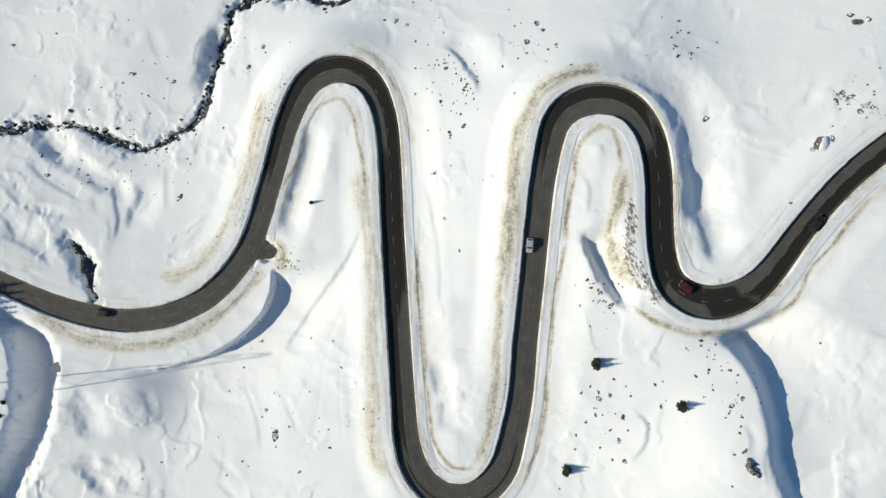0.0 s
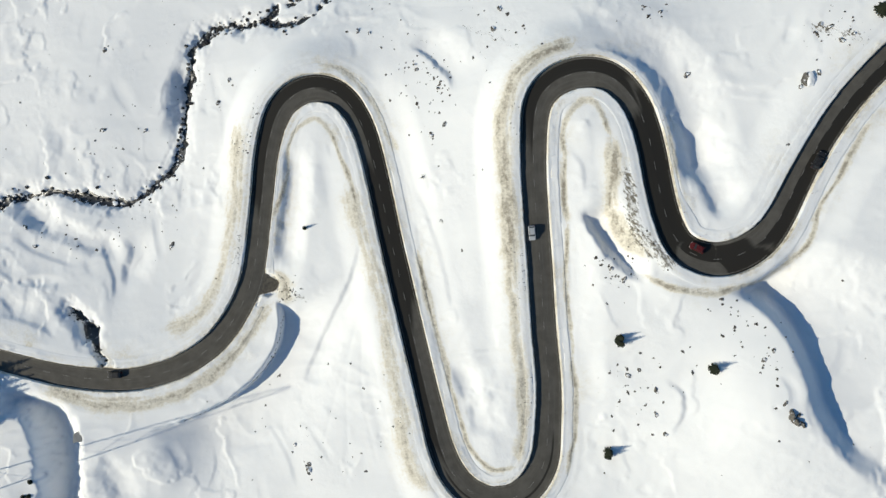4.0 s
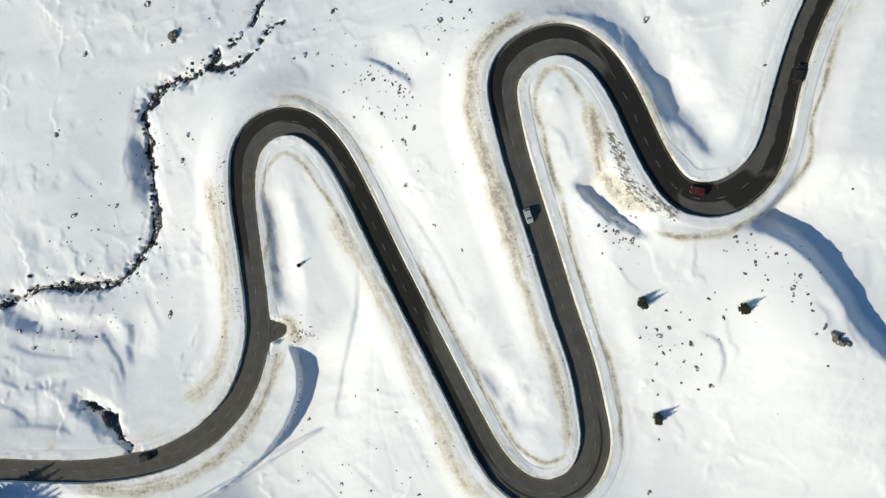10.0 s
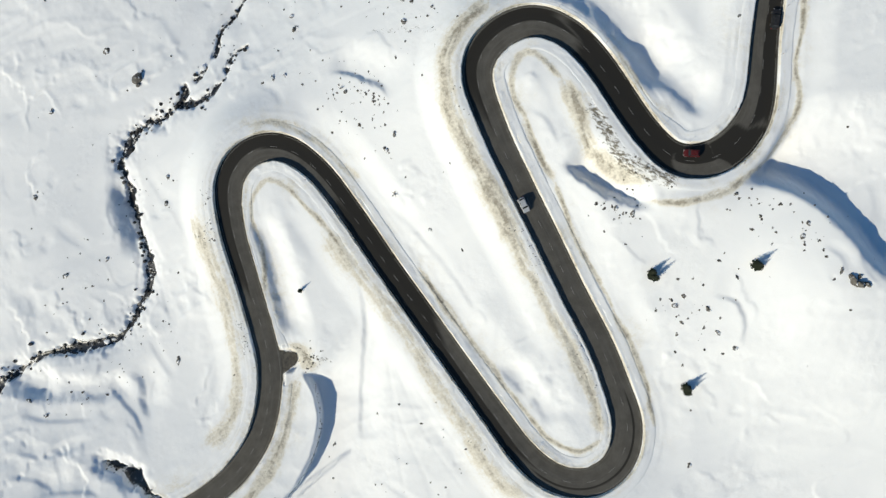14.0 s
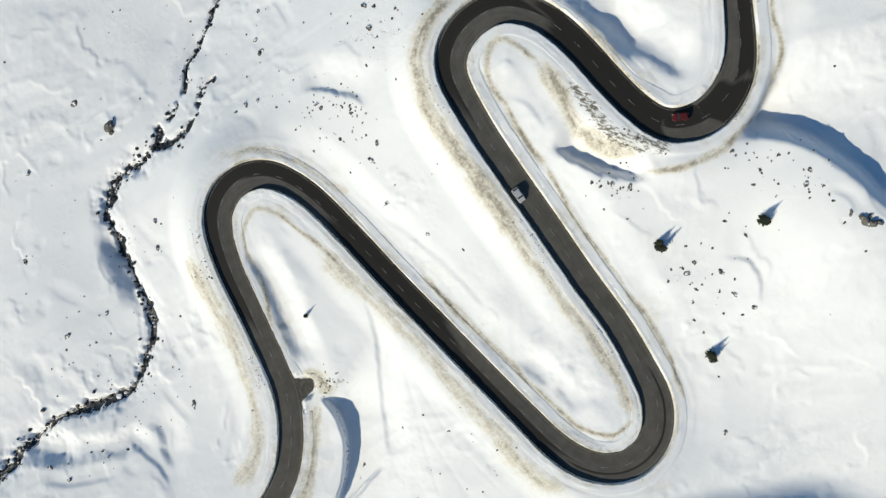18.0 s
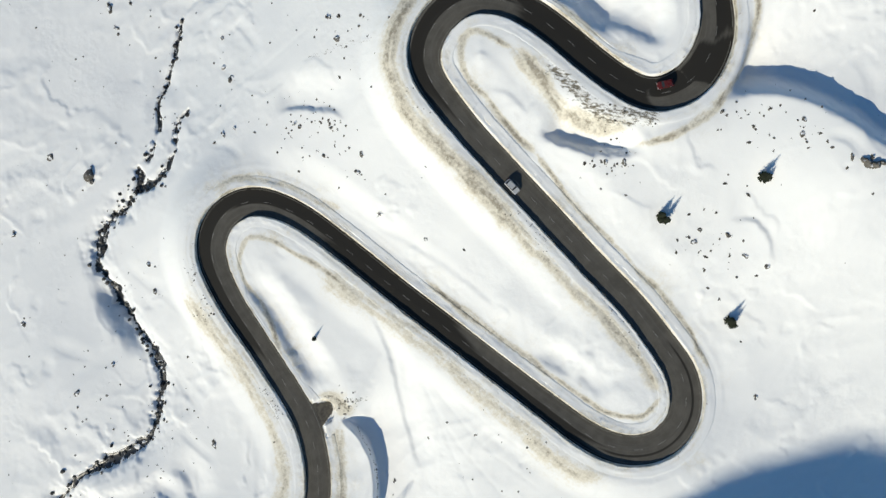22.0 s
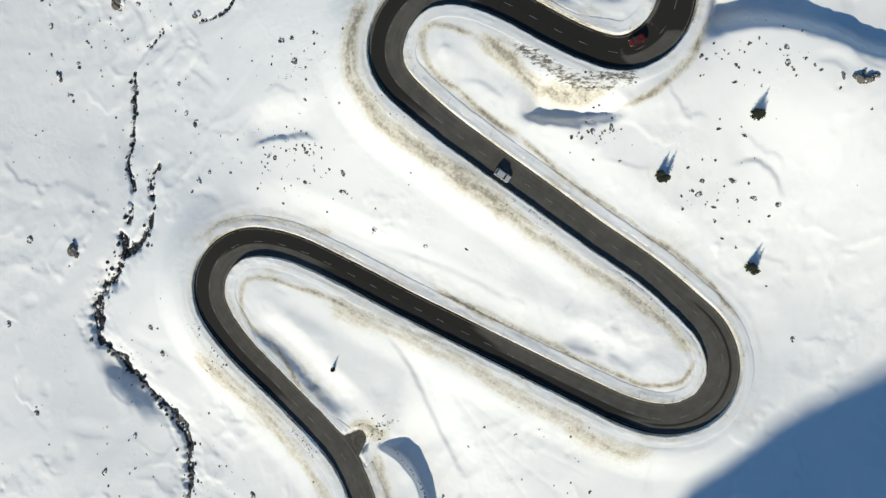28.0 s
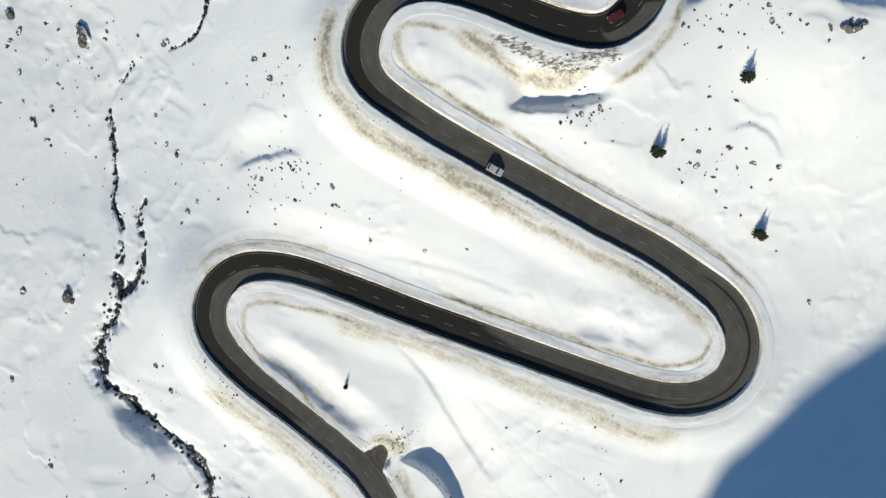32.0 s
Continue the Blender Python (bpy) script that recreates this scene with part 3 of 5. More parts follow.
    for line, half, force in BARE:
        d, w, n = along(curve(line), x, y, 10)
        bare = np.maximum(bare, force * np.exp(-(d / half) ** 2))
    return h, grit, bare, bed, fall_near, fall_brink, fall_far


def carve(x, y, h):
    """Lets the ground meet the road, and gives the distance from its edge."""
    edge = np.full(x.shape, 99.0)
    near = np.nonzero((np.abs(x) < 175) & (np.abs(y) < 80))[0]
    for k in range(0, len(near), 20000):
        i = near[k:k + 20000]
        d2 = (x[i, None] - RX[None, ::2].astype(np.float32)) ** 2 + (y[i, None] - RY[None, ::2].astype(np.float32)) ** 2
        j = np.argmin(d2, 1)
        d = np.abs((x[i] - RX[::2][j]) * NORM[::2][j, 0] + (y[i] - RY[::2][j]) * NORM[::2][j, 1]) - RW[::2][j] / 2
        blend = smoothstep(0.6, 12.0, d)
        ahead = (x[i] - RX[::2][j]) * tang[::2][j, 0] + (y[i] - RY[::2][j]) * tang[::2][j, 1]
        heavy = 1 / (d2 + 1.0) ** 3
        shared = (heavy @ RZ[::2].astype(np.float32)) / heavy.sum(1)
        far_share = smoothstep(1.0, 5.0, d)
        level = (RZ[::2][j] + CLIMB * np.clip(ahead, -0.8, 0.8)) * (1 - far_share) + shared * far_share + np.where(d < 0.7, -0.25, 0.80 + (0.05 * vnoise(x[i], y[i], 2.2, 1) + (0.08 * vnoise(RS[::2][j], d * 9, 9, 4) + 0.05 * vnoise(RS[::2][j], d * 7, 4, 5)) * smoothstep(7.5, 4.0, d)) * smoothstep(0.7, 2.5, d))
        h[i] = level * (1 - blend) + h[i] * blend
        pad = np.hypot(x[i] - LAY_BY[0], y[i] - LAY_BY[1]) < LAY_BY[2] + 0.5
        h[i] = np.where(pad, np.minimum(h[i], RZ[::2][j] - 0.22), h[i])
        edge[i] = d
    return edge


# ---------------------------------------------------------------- ground sheet
def spaced(lo, hi, step, out):
    inner = np.arange(lo, hi + step / 2, step)
    grow, d = [], step
    while (grow[-1] if grow else 0) < out:
        d *= 1.18
        grow.append((grow[-1] if grow else 0) + d)
    grow = np.array(grow)
    return np.r_[lo - grow[::-1], inner, hi + grow]


gx, gy = spaced(-140, 132, 0.4, 2600), spaced(-116, 128, 0.4, 2600)
GX, GY = [a.ravel() for a in np.meshgrid(gx, gy)]
GH, G_GRIT, G_BARE, G_BED, G_NEAR, G_BRINK, G_FAR = ground(GX, GY)
G_EDGE = carve(GX, GY, GH)
GH -= G_NEAR * smoothstep(0.9, 2.4, G_EDGE) + G_BRINK * smoothstep(2.0, 6.0, G_EDGE) + G_FAR * smoothstep(2.5, 10.0, G_EDGE)
GH -= 1.6 * G_BED * smoothstep(0.2, 1.0, G_EDGE) * (G_EDGE < 6)
G_GRIT = np.maximum(G_GRIT, 0.11 * np.exp(-(np.maximum(G_EDGE, 0) / 8) ** 2) * (1 + vnoise(GX, GY, 7, 2)) * (1 + 0.5 * vnoise(GX, GY, 2, 3)))


def sheet(name, nx, ny, verts, material):
    me = bpy.data.meshes.new(name)
    me.vertices.add(len(verts))
    me.vertices.foreach_set("co", verts.astype(np.float32).ravel())
    i = (np.arange(ny - 1)[:, None] * nx + np.arange(nx - 1)[None]).ravel()
    quads = np.stack([i, i + 1, i + nx + 1, i + nx], 1).ravel()
    me.loops.add(len(quads))
    me.loops.foreach_set("vertex_index", quads.astype(np.int32))
    me.polygons.add(len(i))
    me.polygons.foreach_set("loop_start", (np.arange(len(i)) * 4).astype(np.int32))
    me.polygons.foreach_set("use_smooth", np.ones(len(i), dtype=bool))
    me.update(calc_edges=True)
    me.validate()
    me.materials.append(material)
    return new(name, me)


def layer(ob, name, values):
    ob.data.attributes.new(name, "FLOAT", "POINT").data.foreach_set("value", np.asarray(values, dtype=np.float32))


ground_sheet = sheet("ground", len(gx), len(gy), np.stack([GX, GY, GH], 1), SNOW)
for name, values in (("dirt", G_GRIT), ("bare", G_BARE), ("bed", G_BED)):
    layer(ground_sheet, name, values)
tagged(ground_sheet, "white snow-covered mountainside with brown road grit", "snow", kind="structure")


def height(x, y):
    """Height of the ground sheet at one place."""
    i, j = int(np.searchsorted(gx, x)) - 1, int(np.searchsorted(gy, y)) - 1
    n = len(gx)
    fx, fy = (x - gx[i]) / (gx[i + 1] - gx[i]), (y - gy[j]) / (gy[j + 1] - gy[j])
    a, b, c, d = GH[j * n + i], GH[j * n + i + 1], GH[(j + 1) * n + i], GH[(j + 1) * n + i + 1]
    return float((a * (1 - fx) + b * fx) * (1 - fy) + (c * (1 - fx) + d * fx) * fy)


def heights(x, y):
    """Heights of the ground sheet at many places."""
    i, j = np.clip(np.searchsorted(gx, x) - 1, 0, len(gx) - 2), np.clip(np.searchsorted(gy, y) - 1, 0, len(gy) - 2)
    n = len(gx)
    fx, fy = (x - gx[i]) / (gx[i + 1] - gx[i]), (y - gy[j]) / (gy[j + 1] - gy[j])
    a, b, c, d = GH[j * n + i], GH[j * n + i + 1], GH[(j + 1) * n + i], GH[(j + 1) * n + i + 1]
    return (a * (1 - fx) + b * fx) * (1 - fy) + (c * (1 - fx) + d * fx) * fy


# ---------------------------------------------------------------- road
def build_road():
    cols = np.linspace(-1, 1, 29)
    off = cols[None] * RW[:, None] / 2
    x, y = RX[:, None] + NORM[:, :1] * off, RY[:, None] + NORM[:, 1:] * off
    z = RZ[:, None] + 0.05 - 0.02 * np.abs(off)
    ob = sheet("road", 29, len(RX), np.stack([x, y, z], 2).reshape(-1, 3)[:, :], ASPHALT)
    ob.data.flip_normals()
    uv = ob.data.uv_layers.new(name="plan")
    s = np.repeat(RS, 29)
    u = off.ravel()
    idx = np.empty(len(ob.data.loops), dtype=np.int32)
    ob.data.loops.foreach_get("vertex_index", idx)
    uv.data.foreach_set("uv", np.stack([u[idx], s[idx]], 1).astype(np.float32).ravel())
    wet = np.zeros(len(s))
    side = np.tile(cols, len(RX))
    for a, b, c0, c1, force, soft_a, soft_b in WET:
        sa, sb = RS[road_at(*a)], RS[road_at(*b)]
        drawn = s + 2 * side + 0.3 * (soft_a + soft_b) * vnoise(side * 3, s * 0.06, 1.6, 3)
        m = smoothstep(sa - soft_a, sa + soft_a, drawn) * smoothstep(sb + soft_b, sb - soft_b, drawn) * smoothstep(c0 - 0.10, c0 + 0.04, side) * smoothstep(c1 + 0.10, c1 - 0.04, side)
        wet = np.maximum(wet, force * m)
    layer(ob, "wet", wet)
    return tagged(ob, "grey asphalt mountain road with damp dark lanes", "road", kind="structure")


# damp stretches: from, to, side limits (-1 right edge to 1 left edge on the way up), strength, softness of both ends
WET = [((-50, 18), (-15.5, 32), 0.08, 1.0, 0.74, 12, 5), ((-26, 50.6), (-14, 10), -0.12, 1.0, 0.8, 7, 7), ((-14.6, 26), (-12.0, -18), -1.0, 1.0, 0.85, 13, 9), ((-12.3, -8), (-8, -55), -1.0, -0.1, 0.75, 6, 12),
       ((-8, -55), (18, -54), -0.48, -0.34, 0.62, 6, 6), ((26, 18), (53, 28), 0.05, 0.85, 0.62, 12, 6), ((53, 28), (57, -8.5), -0.85, 0.9, 0.9, 8, 2), ((57, -8.5), (65, -13.4), -0.15, 1.0, 0.95, 2, 1.2),
       ((65, -13.4), (74, -11.7), -1.0, 0.75, 0.95, 1.2, 4), ((74, -11.7), (150, 50), -0.88, 0.02, 0.85, 5, 5)]
road = build_road()


# ---------------------------------------------------------------- ploughed banks along the road
PROFILE = [(-0.05, -0.3), (0.02, 0.45), (0.10, 0.80), (0.25, 0.92), (0.45, 0.90), (0.7, 0.88), (0.95, 0.90), (1.2, 0.87), (1.45, 0.90), (1.7, 0.87), (2.0, 0.87), (2.4, 0.84), (2.8, 0.74), (3.2, 0.55)]
GAPS = [((-52.0, 3.2), (-56.2, -4.4), -1, 0.0), ((-104.3, -19.4), (-100.0, -20.2), 1, 0.0)]


def build_bank(side):
    n = len(RX)
    tall = 0.95 + 0.16 * vnoise(RS, RS * 0, 17, 1) + 0.10 * vnoise(RS, RS * 0, 6, 2) + 0.07 * vnoise(RS, RS * 0, 2.3, 3) + 0.05 * vnoise(RS, RS * 0, 1.1, 4)
    for a, b, which, left in GAPS:
        if which == side:
            sa, sb = sorted((RS[road_at(*a)], RS[road_at(*b)]))
            tall *= 1 - (1 - left) * smoothstep(sa - 1.2, sa + 0.5, RS) * smoothstep(sb + 1.2, sb - 0.5, RS)
    # narrow where the embankment falls away at once
    slim = 1 - 0.62 * smoothstep(RS[OUTER.start] - 6, RS[OUTER.start] + 4, RS) * smoothstep(RS[OUTER.stop] + 6, RS[OUTER.stop] - 4, RS) * (side > 0)
    if side < 0:
        inner_a, inner_b = sorted((RS[road_at(-43, 37)], RS[road_at(-52.5, 7)]))
        slim = 1 - 0.6 * smoothstep(inner_a - 4, inner_a + 4, RS) * smoothstep(inner_b + 4, inner_b - 4, RS)
    verts, rim = [], []
    last = len(PROFILE) - 1
    for k, (o, z) in enumerate(PROFILE):
        off = side * (RW / 2 + (o if o < 0.3 else 0.3 + (o - 0.3) * slim))
        x, y = RX + NORM[:, 0] * off, RY + NORM[:, 1] * off
        wob = 0.09 * vnoise(x, y, 1.9, 3) + 0.13 * vnoise(x, y, 0.8, 4)
        drag = 0.022 * vnoise(RS, RS * 0 + o * 14 + 90 * (side > 0), 9, 5) + 0.014 * vnoise(RS, RS * 0 + o * 9 + 50, 3.5, 6)
        push = side * wob * (0.0 if k == 0 else 0.7)
        up = RZ + np.where(z > 0, z * tall, z) + (wob * 0.5 * tall + drag * min(1, k / 4) if 0 < k < last else 0)
        floor = 0 if k < 3 or k == last else 0.83 + 0.02 * math.sin(o * 5) - (0.1 if o > 2.6 else 0)
        up = np.where(tall > 0.6, np.maximum(up, RZ + floor + (drag if k > 2 else 0)), up)
        meet = smoothstep(0.9, 2.4, np.abs(off) - RW / 2)
        under = heights(x, y)
        up = np.minimum(up, under - 0.12) if k == last else up * (1 - meet) + meet * (under + 0.085 - 0.025 * o)
        up = np.where(tall < 0.15, np.minimum(up, RZ - 0.15), up)
        verts.append(np.stack([x + NORM[:, 0] * push, y + NORM[:, 1] * push, up], 1))
        base = 0.1 if k == 0 else 0.68 if k < 3 else 0.42 if k == 3 else 0.18 * (1 - o / 4.5)
        rim.append(base * (0.8 + 0.5 * vnoise(x, y, 4, 6) + 0.6 * vnoise(RS, RS * 0 + o * 12, 8, 7)))
    v = np.stack(verts, 1).reshape(-1, 3)
    ob = sheet("snow_bank", len(PROFILE), n, v, SNOW)
    if side > 0:
        ob.data.flip_normals()
    _, grit, bare, bed, _, _, _ = ground(v[:, 0], v[:, 1])
    layer(ob, "dirt", np.maximum(grit, np.stack(rim, 1).ravel()))
    layer(ob, "bare", bare)
    layer(ob, "bed", bed * 0)
    return tagged(ob, "ploughed snow bank with gritty edge along the road", "snow bank", kind="structure")


build_bank(1)
build_bank(-1)


# ---------------------------------------------------------------- dashes of the centre line
def build_dashes():
    s = 4.0
    half = 0.045
    while s < RS[-1] - 4:
        i0, i1 = int(s / STEP), int((s + 2.0) / STEP)
        verts = []
        for i in range(i0, i1 + 1):
            for e in (-half, half):
                verts.append((RX[i] + NORM[i, 0] * e, RY[i] + NORM[i, 1] * e, RZ[i] + 0.056))
        k = i1 - i0
        raw("lane_dash", verts, [(2 * j, 2 * j + 1, 2 * j + 3, 2 * j + 2) for j in range(k)], LINE, road, smooth=False)
        s += 6.1


build_dashes()


def build_edge_lines():
    """Faint worn lines along both edges of the carriageway, in lengths between the gaps."""
    dice = random.Random(17)
    run = int(14 / STEP)
    for side in (-1, 1):
        for a in range(0, len(RX) - run, run):
            b = a + run - dice.choice((0, 0, 2, 5))
            verts = []
            for i in range(a, b + 1):
                for e in (-0.06, 0.06):
                    o = side * (RW[i] / 2 - 0.55) + e
                    verts.append((RX[i] + NORM[i, 0] * o, RY[i] + NORM[i, 1] * o, RZ[i] + 0.056 - 0.02 * abs(o)))
            raw("edge_line", verts, [(2 * j, 2 * j + 1, 2 * j + 3, 2 * j + 2) for j in range(b - a)], EDGE_PAINT, road, smooth=False)


build_edge_lines()


# ---------------------------------------------------------------- snow poles in the banks
def build_pole():
    bm = bmesh.new()
    bmesh.ops.create_cone(bm, cap_ends=True, segments=8, radius1=0.04, radius2=0.03, depth=2.5, matrix=Matrix.Translation((0, 0, 0.75)))
    pole = part("snow_pole", bm, POLE_WOOD, smooth=True)
    bm = bmesh.new()
    bmesh.ops.create_cone(bm, cap_ends=True, segments=8, radius1=0.037, radius2=0.036, depth=0.22, matrix=Matrix.Translation((0, 0, 1.72)))
    part("band", bm, POLE_BAND, pole, "faded red band")
    return tagged(pole, "thin wooden snow pole standing in the roadside bank", "snow pole", "snow poles along the road")


def place_poles():
    dice = random.Random(23)
    first = build_pole()
    used = False
    for side in (-1, 1):
        at = road_at(-150, -2)
        while at < road_at(112, 28):
            o = side * (RW[at] / 2 + 0.42)
            x, y = RX[at] + NORM[at, 0] * o, RY[at] + NORM[at, 1] * o
            m = pose(x, y, RZ[at], dice.uniform(-4, 4), dice.uniform(-4, 4), dice.uniform(0, 360))
            if not used:
                first.matrix_world, used = m, True
            elif math.hypot(x - LAY_BY[0], y - LAY_BY[1]) > 5:
                copy_thing(first, m)
            at += int(dice.uniform(9.6, 12.4) / STEP)


place_poles()


# ---------------------------------------------------------------- mountain that throws the wide shadow
def build_mountain():
    wx, wy = math.cos(radians(SUN_WAY)), math.sin(radians(SUN_WAY))
    p, q = np.arange(-800, -259, 10.0), np.r_[np.arange(-700, -140, 14.0), np.arange(-140, 10, 3.0), np.arange(10, 230, 10.0)]
    P, Q = [a.ravel() for a in np.meshgrid(p, q)]
    crest = np.interp(Q, [-700, -400, -200, -107, -97, -83, -71, -60, -49, -20, 60, 220], [330, 380, 305, 271, 267, 256, 242, 180, 118, 75, 30, -40])
    crest = crest + 1.5 * vnoise(Q, Q * 0, 9, 2)
    z = crest - 0.9 * np.abs(P + 520) + 6 * vnoise(P, Q, 40, 1) * smoothstep(0, 60, np.abs(P + 520))
    z = np.maximum(z, -40)
    ob = sheet("mountain", len(p), len(q), np.stack([P * wx - Q * wy, P * wy + Q * wx, z], 1), SNOW)
    return tagged(ob, "snow-covered mountain flank beyond the valley", "mountain", kind="structure")


build_mountain()


# ---------------------------------------------------------------- lay-by
def build_lay_by():
    bm = bmesh.new()
    outline = spline([(-55.2, 1.6), (-53.2, 3.0), (-51.8, 3.5), (-50.3, 1.8), (-49.0, 0.9), (-47.7, -0.4), (-47.9, -1.5), (-48.4, -2.5), (-49.8, -3.0), (-51.5, -3.2), (-53.4, -3.3), (-55.3, -3.8), (-56.8, -4.6), (-57.4, -2.2), (-55.2, 1.6)], 0.3)
    ring = []
    for x, y in outline[:-1]:
        k = 0.5 if x > -51.5 else 0.0
        z = RZ[road_at(x, y)] - 0.05
        ring.append(bm.verts.new((x + k * noise.noise((x * 1.3, y * 1.3, 3)), y + k * noise.noise((x * 1.3, y * 1.3, 7)), z)))
    base = [bm.verts.new((v.co.x, v.co.y, v.co.z - 0.3)) for v in ring]
    n = len(ring)
    bm.faces.new(ring)
    for k in range(n):
        bm.faces.new((ring[k], base[k], base[(k + 1) % n], ring[(k + 1) % n]))
    bmesh.ops.recalc_face_normals(bm, faces=bm.faces)
    tagged(part("lay_by", bm, GRAVEL), "small cleared lay-by of muddy gravel beside the road", "lay-by", kind="structure")


build_lay_by()


# ---------------------------------------------------------------- rocks
def rock_mesh(name, seed, detail, material, flat=0.62, more=True):
    """A broken block: a few lumps side by side, each hewn by flat breaks."""
    dice = random.Random(seed)
    bm = bmesh.new()
    lumps = [(0.0, 0.0, 0.38)] + [(dice.uniform(-0.42, 0.42), dice.uniform(-0.40, 0.40), dice.uniform(0.14, 0.30)) for _ in range(dice.choice((2, 3, 4)) if more else 0)]
    for lx, ly, r in lumps:
        cuts = [(Vector((dice.gauss(0, 1), dice.gauss(0, 1), dice.gauss(0.25, 0.6))).normalized(), dice.uniform(0.66, 0.97)) for _ in range(10)]
        o = Vector((dice.uniform(0, 99), dice.uniform(0, 99), dice.uniform(0, 99)))
        made = bmesh.ops.create_icosphere(bm, subdivisions=detail if r > 0.35 else 2, radius=1.0)["verts"]
        sx, sy = dice.uniform(0.85, 1.25), dice.uniform(0.7, 1.05)
        for v in made:
            n = v.co.normalized()
            k = 1 + 0.22 * noise.noise(n * 1.6 + o)
            for a, d in cuts:
                if n.dot(a) > 0.3:
                    k = min(k, d / n.dot(a))
            k += 0.05 * noise.noise(n * 7 + o)
            v.co = Vector((lx + n.x * k * r * sx, ly + n.y * k * r * sy, n.z * k * r * flat * 1.5 + 0.10))
    me = bpy.data.meshes.new(name)
    bm.to_mesh(me)
    bm.free()
    me.materials.append(material)
    return me


SLAB = rock_mesh("boulder", 63, 3, ROCK, 0.5, more=False)
ROCK_MESHES = [rock_mesh("boulder", k, 3, ROCK) for k in range(11)]
STONE_MESHES = [rock_mesh("stone", 20 + k, 2, STONE, 0.5) for k in range(9)]
CLUSTER_A = [(0.6, 7.9, 1.4), (25.4, 60.1, 1.5), (27.1, 58.2, 1.2), (30.1, 53.7, 0.9), (-13.3, 64.0, 1.6), (-10.1, 63.0, 1.3)]
DRIFT_ROCKS = [(1.7, 53.1, 0.6), (3.2, 50.8, 0.5), (1.0, 49.4, 1.5), (-1.5, 52.0, 0.7), (0.5, 51.9, 0.6), (-2.1, 50.6, 0.6), (-2.4, 49.6, 0.5), (4.5, 47.1, 0.5), (5.1, 45.7, 0.9), (6.8, 44.5, 1.0),
        (6.2, 43.6, 1.1), (5.9, 42.8, 1.1), (7.6, 43.0, 0.6), (8.2, 41.7, 0.5), (6.5, 41.3, 0.6), (9.4, 45.0, 0.6), (2.9, 39.2, 0.8), (2.3, 37.1, 0.5), (3.9, 40.0, 0.4), (-0.4, 40.1, 1.0), (-0.2, 39.0, 0.6),
        (3.8, 36.5, 0.5), (5.1, 36.2, 0.8), (5.8, 32.9, 1.9), (1.9, 30.7, 1.7), (1.7, 28.5, 0.4), (-7.5, 42.9, 0.8), (9.4, 37.2, 0.4), (-0.7, 42.3, 0.4), (10.8, 18.1, 0.4), (2.4, 22.4, 0.6)]
UPPER_SLOPE = [(61.4, 58.9, 0.9), (60.7, 55.6, 1.0), (59.9, 51.8, 1.2), (60.1, 49.0, 1.2), (63.3, 49.7, 1.6), (65.4, 51.4, 0.9), (67.1, 33.0, 1.6), (59.2, 51.2, 0.7),
        (101.6, 58.1, 2.0), (103.3, 56.1, 2.8), (105.6, 56.7, 1.7), (98.0, 38.1, 1.7), (99.6, 37.0, 1.9), (101.3, 33.0, 1.9), (103.8, 34.1, 1.4), (96.6, 36.0, 1.2), (84.9, 11.0, 0.8),
        (90.4, 24.1, 1.4), (94.8, 26.7, 1.4), (92.6, 25.5, 4.9)]
WEST_SLOPE = [(-93.5, 52.6, 1.7), (-77.4, 15.0, 2.3), (-57.0, 53.2, 2.3), (-52.6, 59.1, 1.7), (-121.6, 28.1, 1.4), (-119.2, 22.0, 1.7), (-107.0, 22.0, 1.0), (-101.0, 17.7, 1.2),
        (-90.5, 46.6, 0.8), (-88.4, 45.9, 0.8), (-134.2, 63.4, 1.6), (-83.6, 45.2, 0.8), (-50.5, -46.3, 1.3), (-47.2, -53.2, 2.4), (-31.0, -55.2, 0.9), (-40.1, -62.6, 1.3),
        (-27.9, -32.9, 0.8), (-52.6, -27.1, 1.2), (-30.4, -26.0, 0.9), (-37.2, -25.5, 0.8)]
KNOB_A = [(37.8, -10.1, 1.0), (37.1, -8.0, 0.8), (35.3, -14.7, 0.7), (37.8, -19.9, 0.7), (63.9, -22.8, 1.3), (64.0, -24.0, 0.8), (65.7, -25.1, 0.5), (65.3, -26.8, 0.5), (67.0, -26.3, 0.5), (66.8, -27.4, 0.7),
        (65.7, -29.7, 0.7), (65.4, -30.6, 0.9), (62.5, -31.6, 1.1), (66.1, -33.5, 0.6), (66.2, -34.7, 0.9), (64.1, -36.5, 0.6), (70.4, -29.9, 1.1), (72.1, -30.8, 0.8), (71.6, -32.7, 0.5), (72.5, -36.3, 1.4),
        (71.6, -35.5, 0.6), (69.9, -38.3, 1.6), (69.6, -39.4, 0.6), (53.5, -34.3, 1.1), (54.8, -39.8, 1.1), (42.7, -14.3, 1.5), (40.1, -11.3, 1.5), (39.6, -10.5, 0.9), (40.8, -13.3, 0.7), (43.4, -16.4, 0.5)]
KNOB_B = [(40.1, -38.6, 1.9), (40.1, -37.0, 1.2), (42.9, -37.5, 1.3), (35.9, -37.3, 0.9), (38.1, -35.6, 0.9), (43.8, -33.3, 0.9), (46.6, -35.0, 0.7), (45.9, -42.9, 1.4),
        (42.9, -46.6, 0.9), (45.1, -49.1, 1.6), (47.1, -46.2, 0.7), (34.8, -48.6, 0.9), (37.1, -45.1, 1.0), (39.5, -42.9, 1.0), (46.5, -54.1, 2.0), (43.6, -54.2, 0.9), (34.6, -52.3, 0.7),
        (30.7, -63.1, 0.9)]
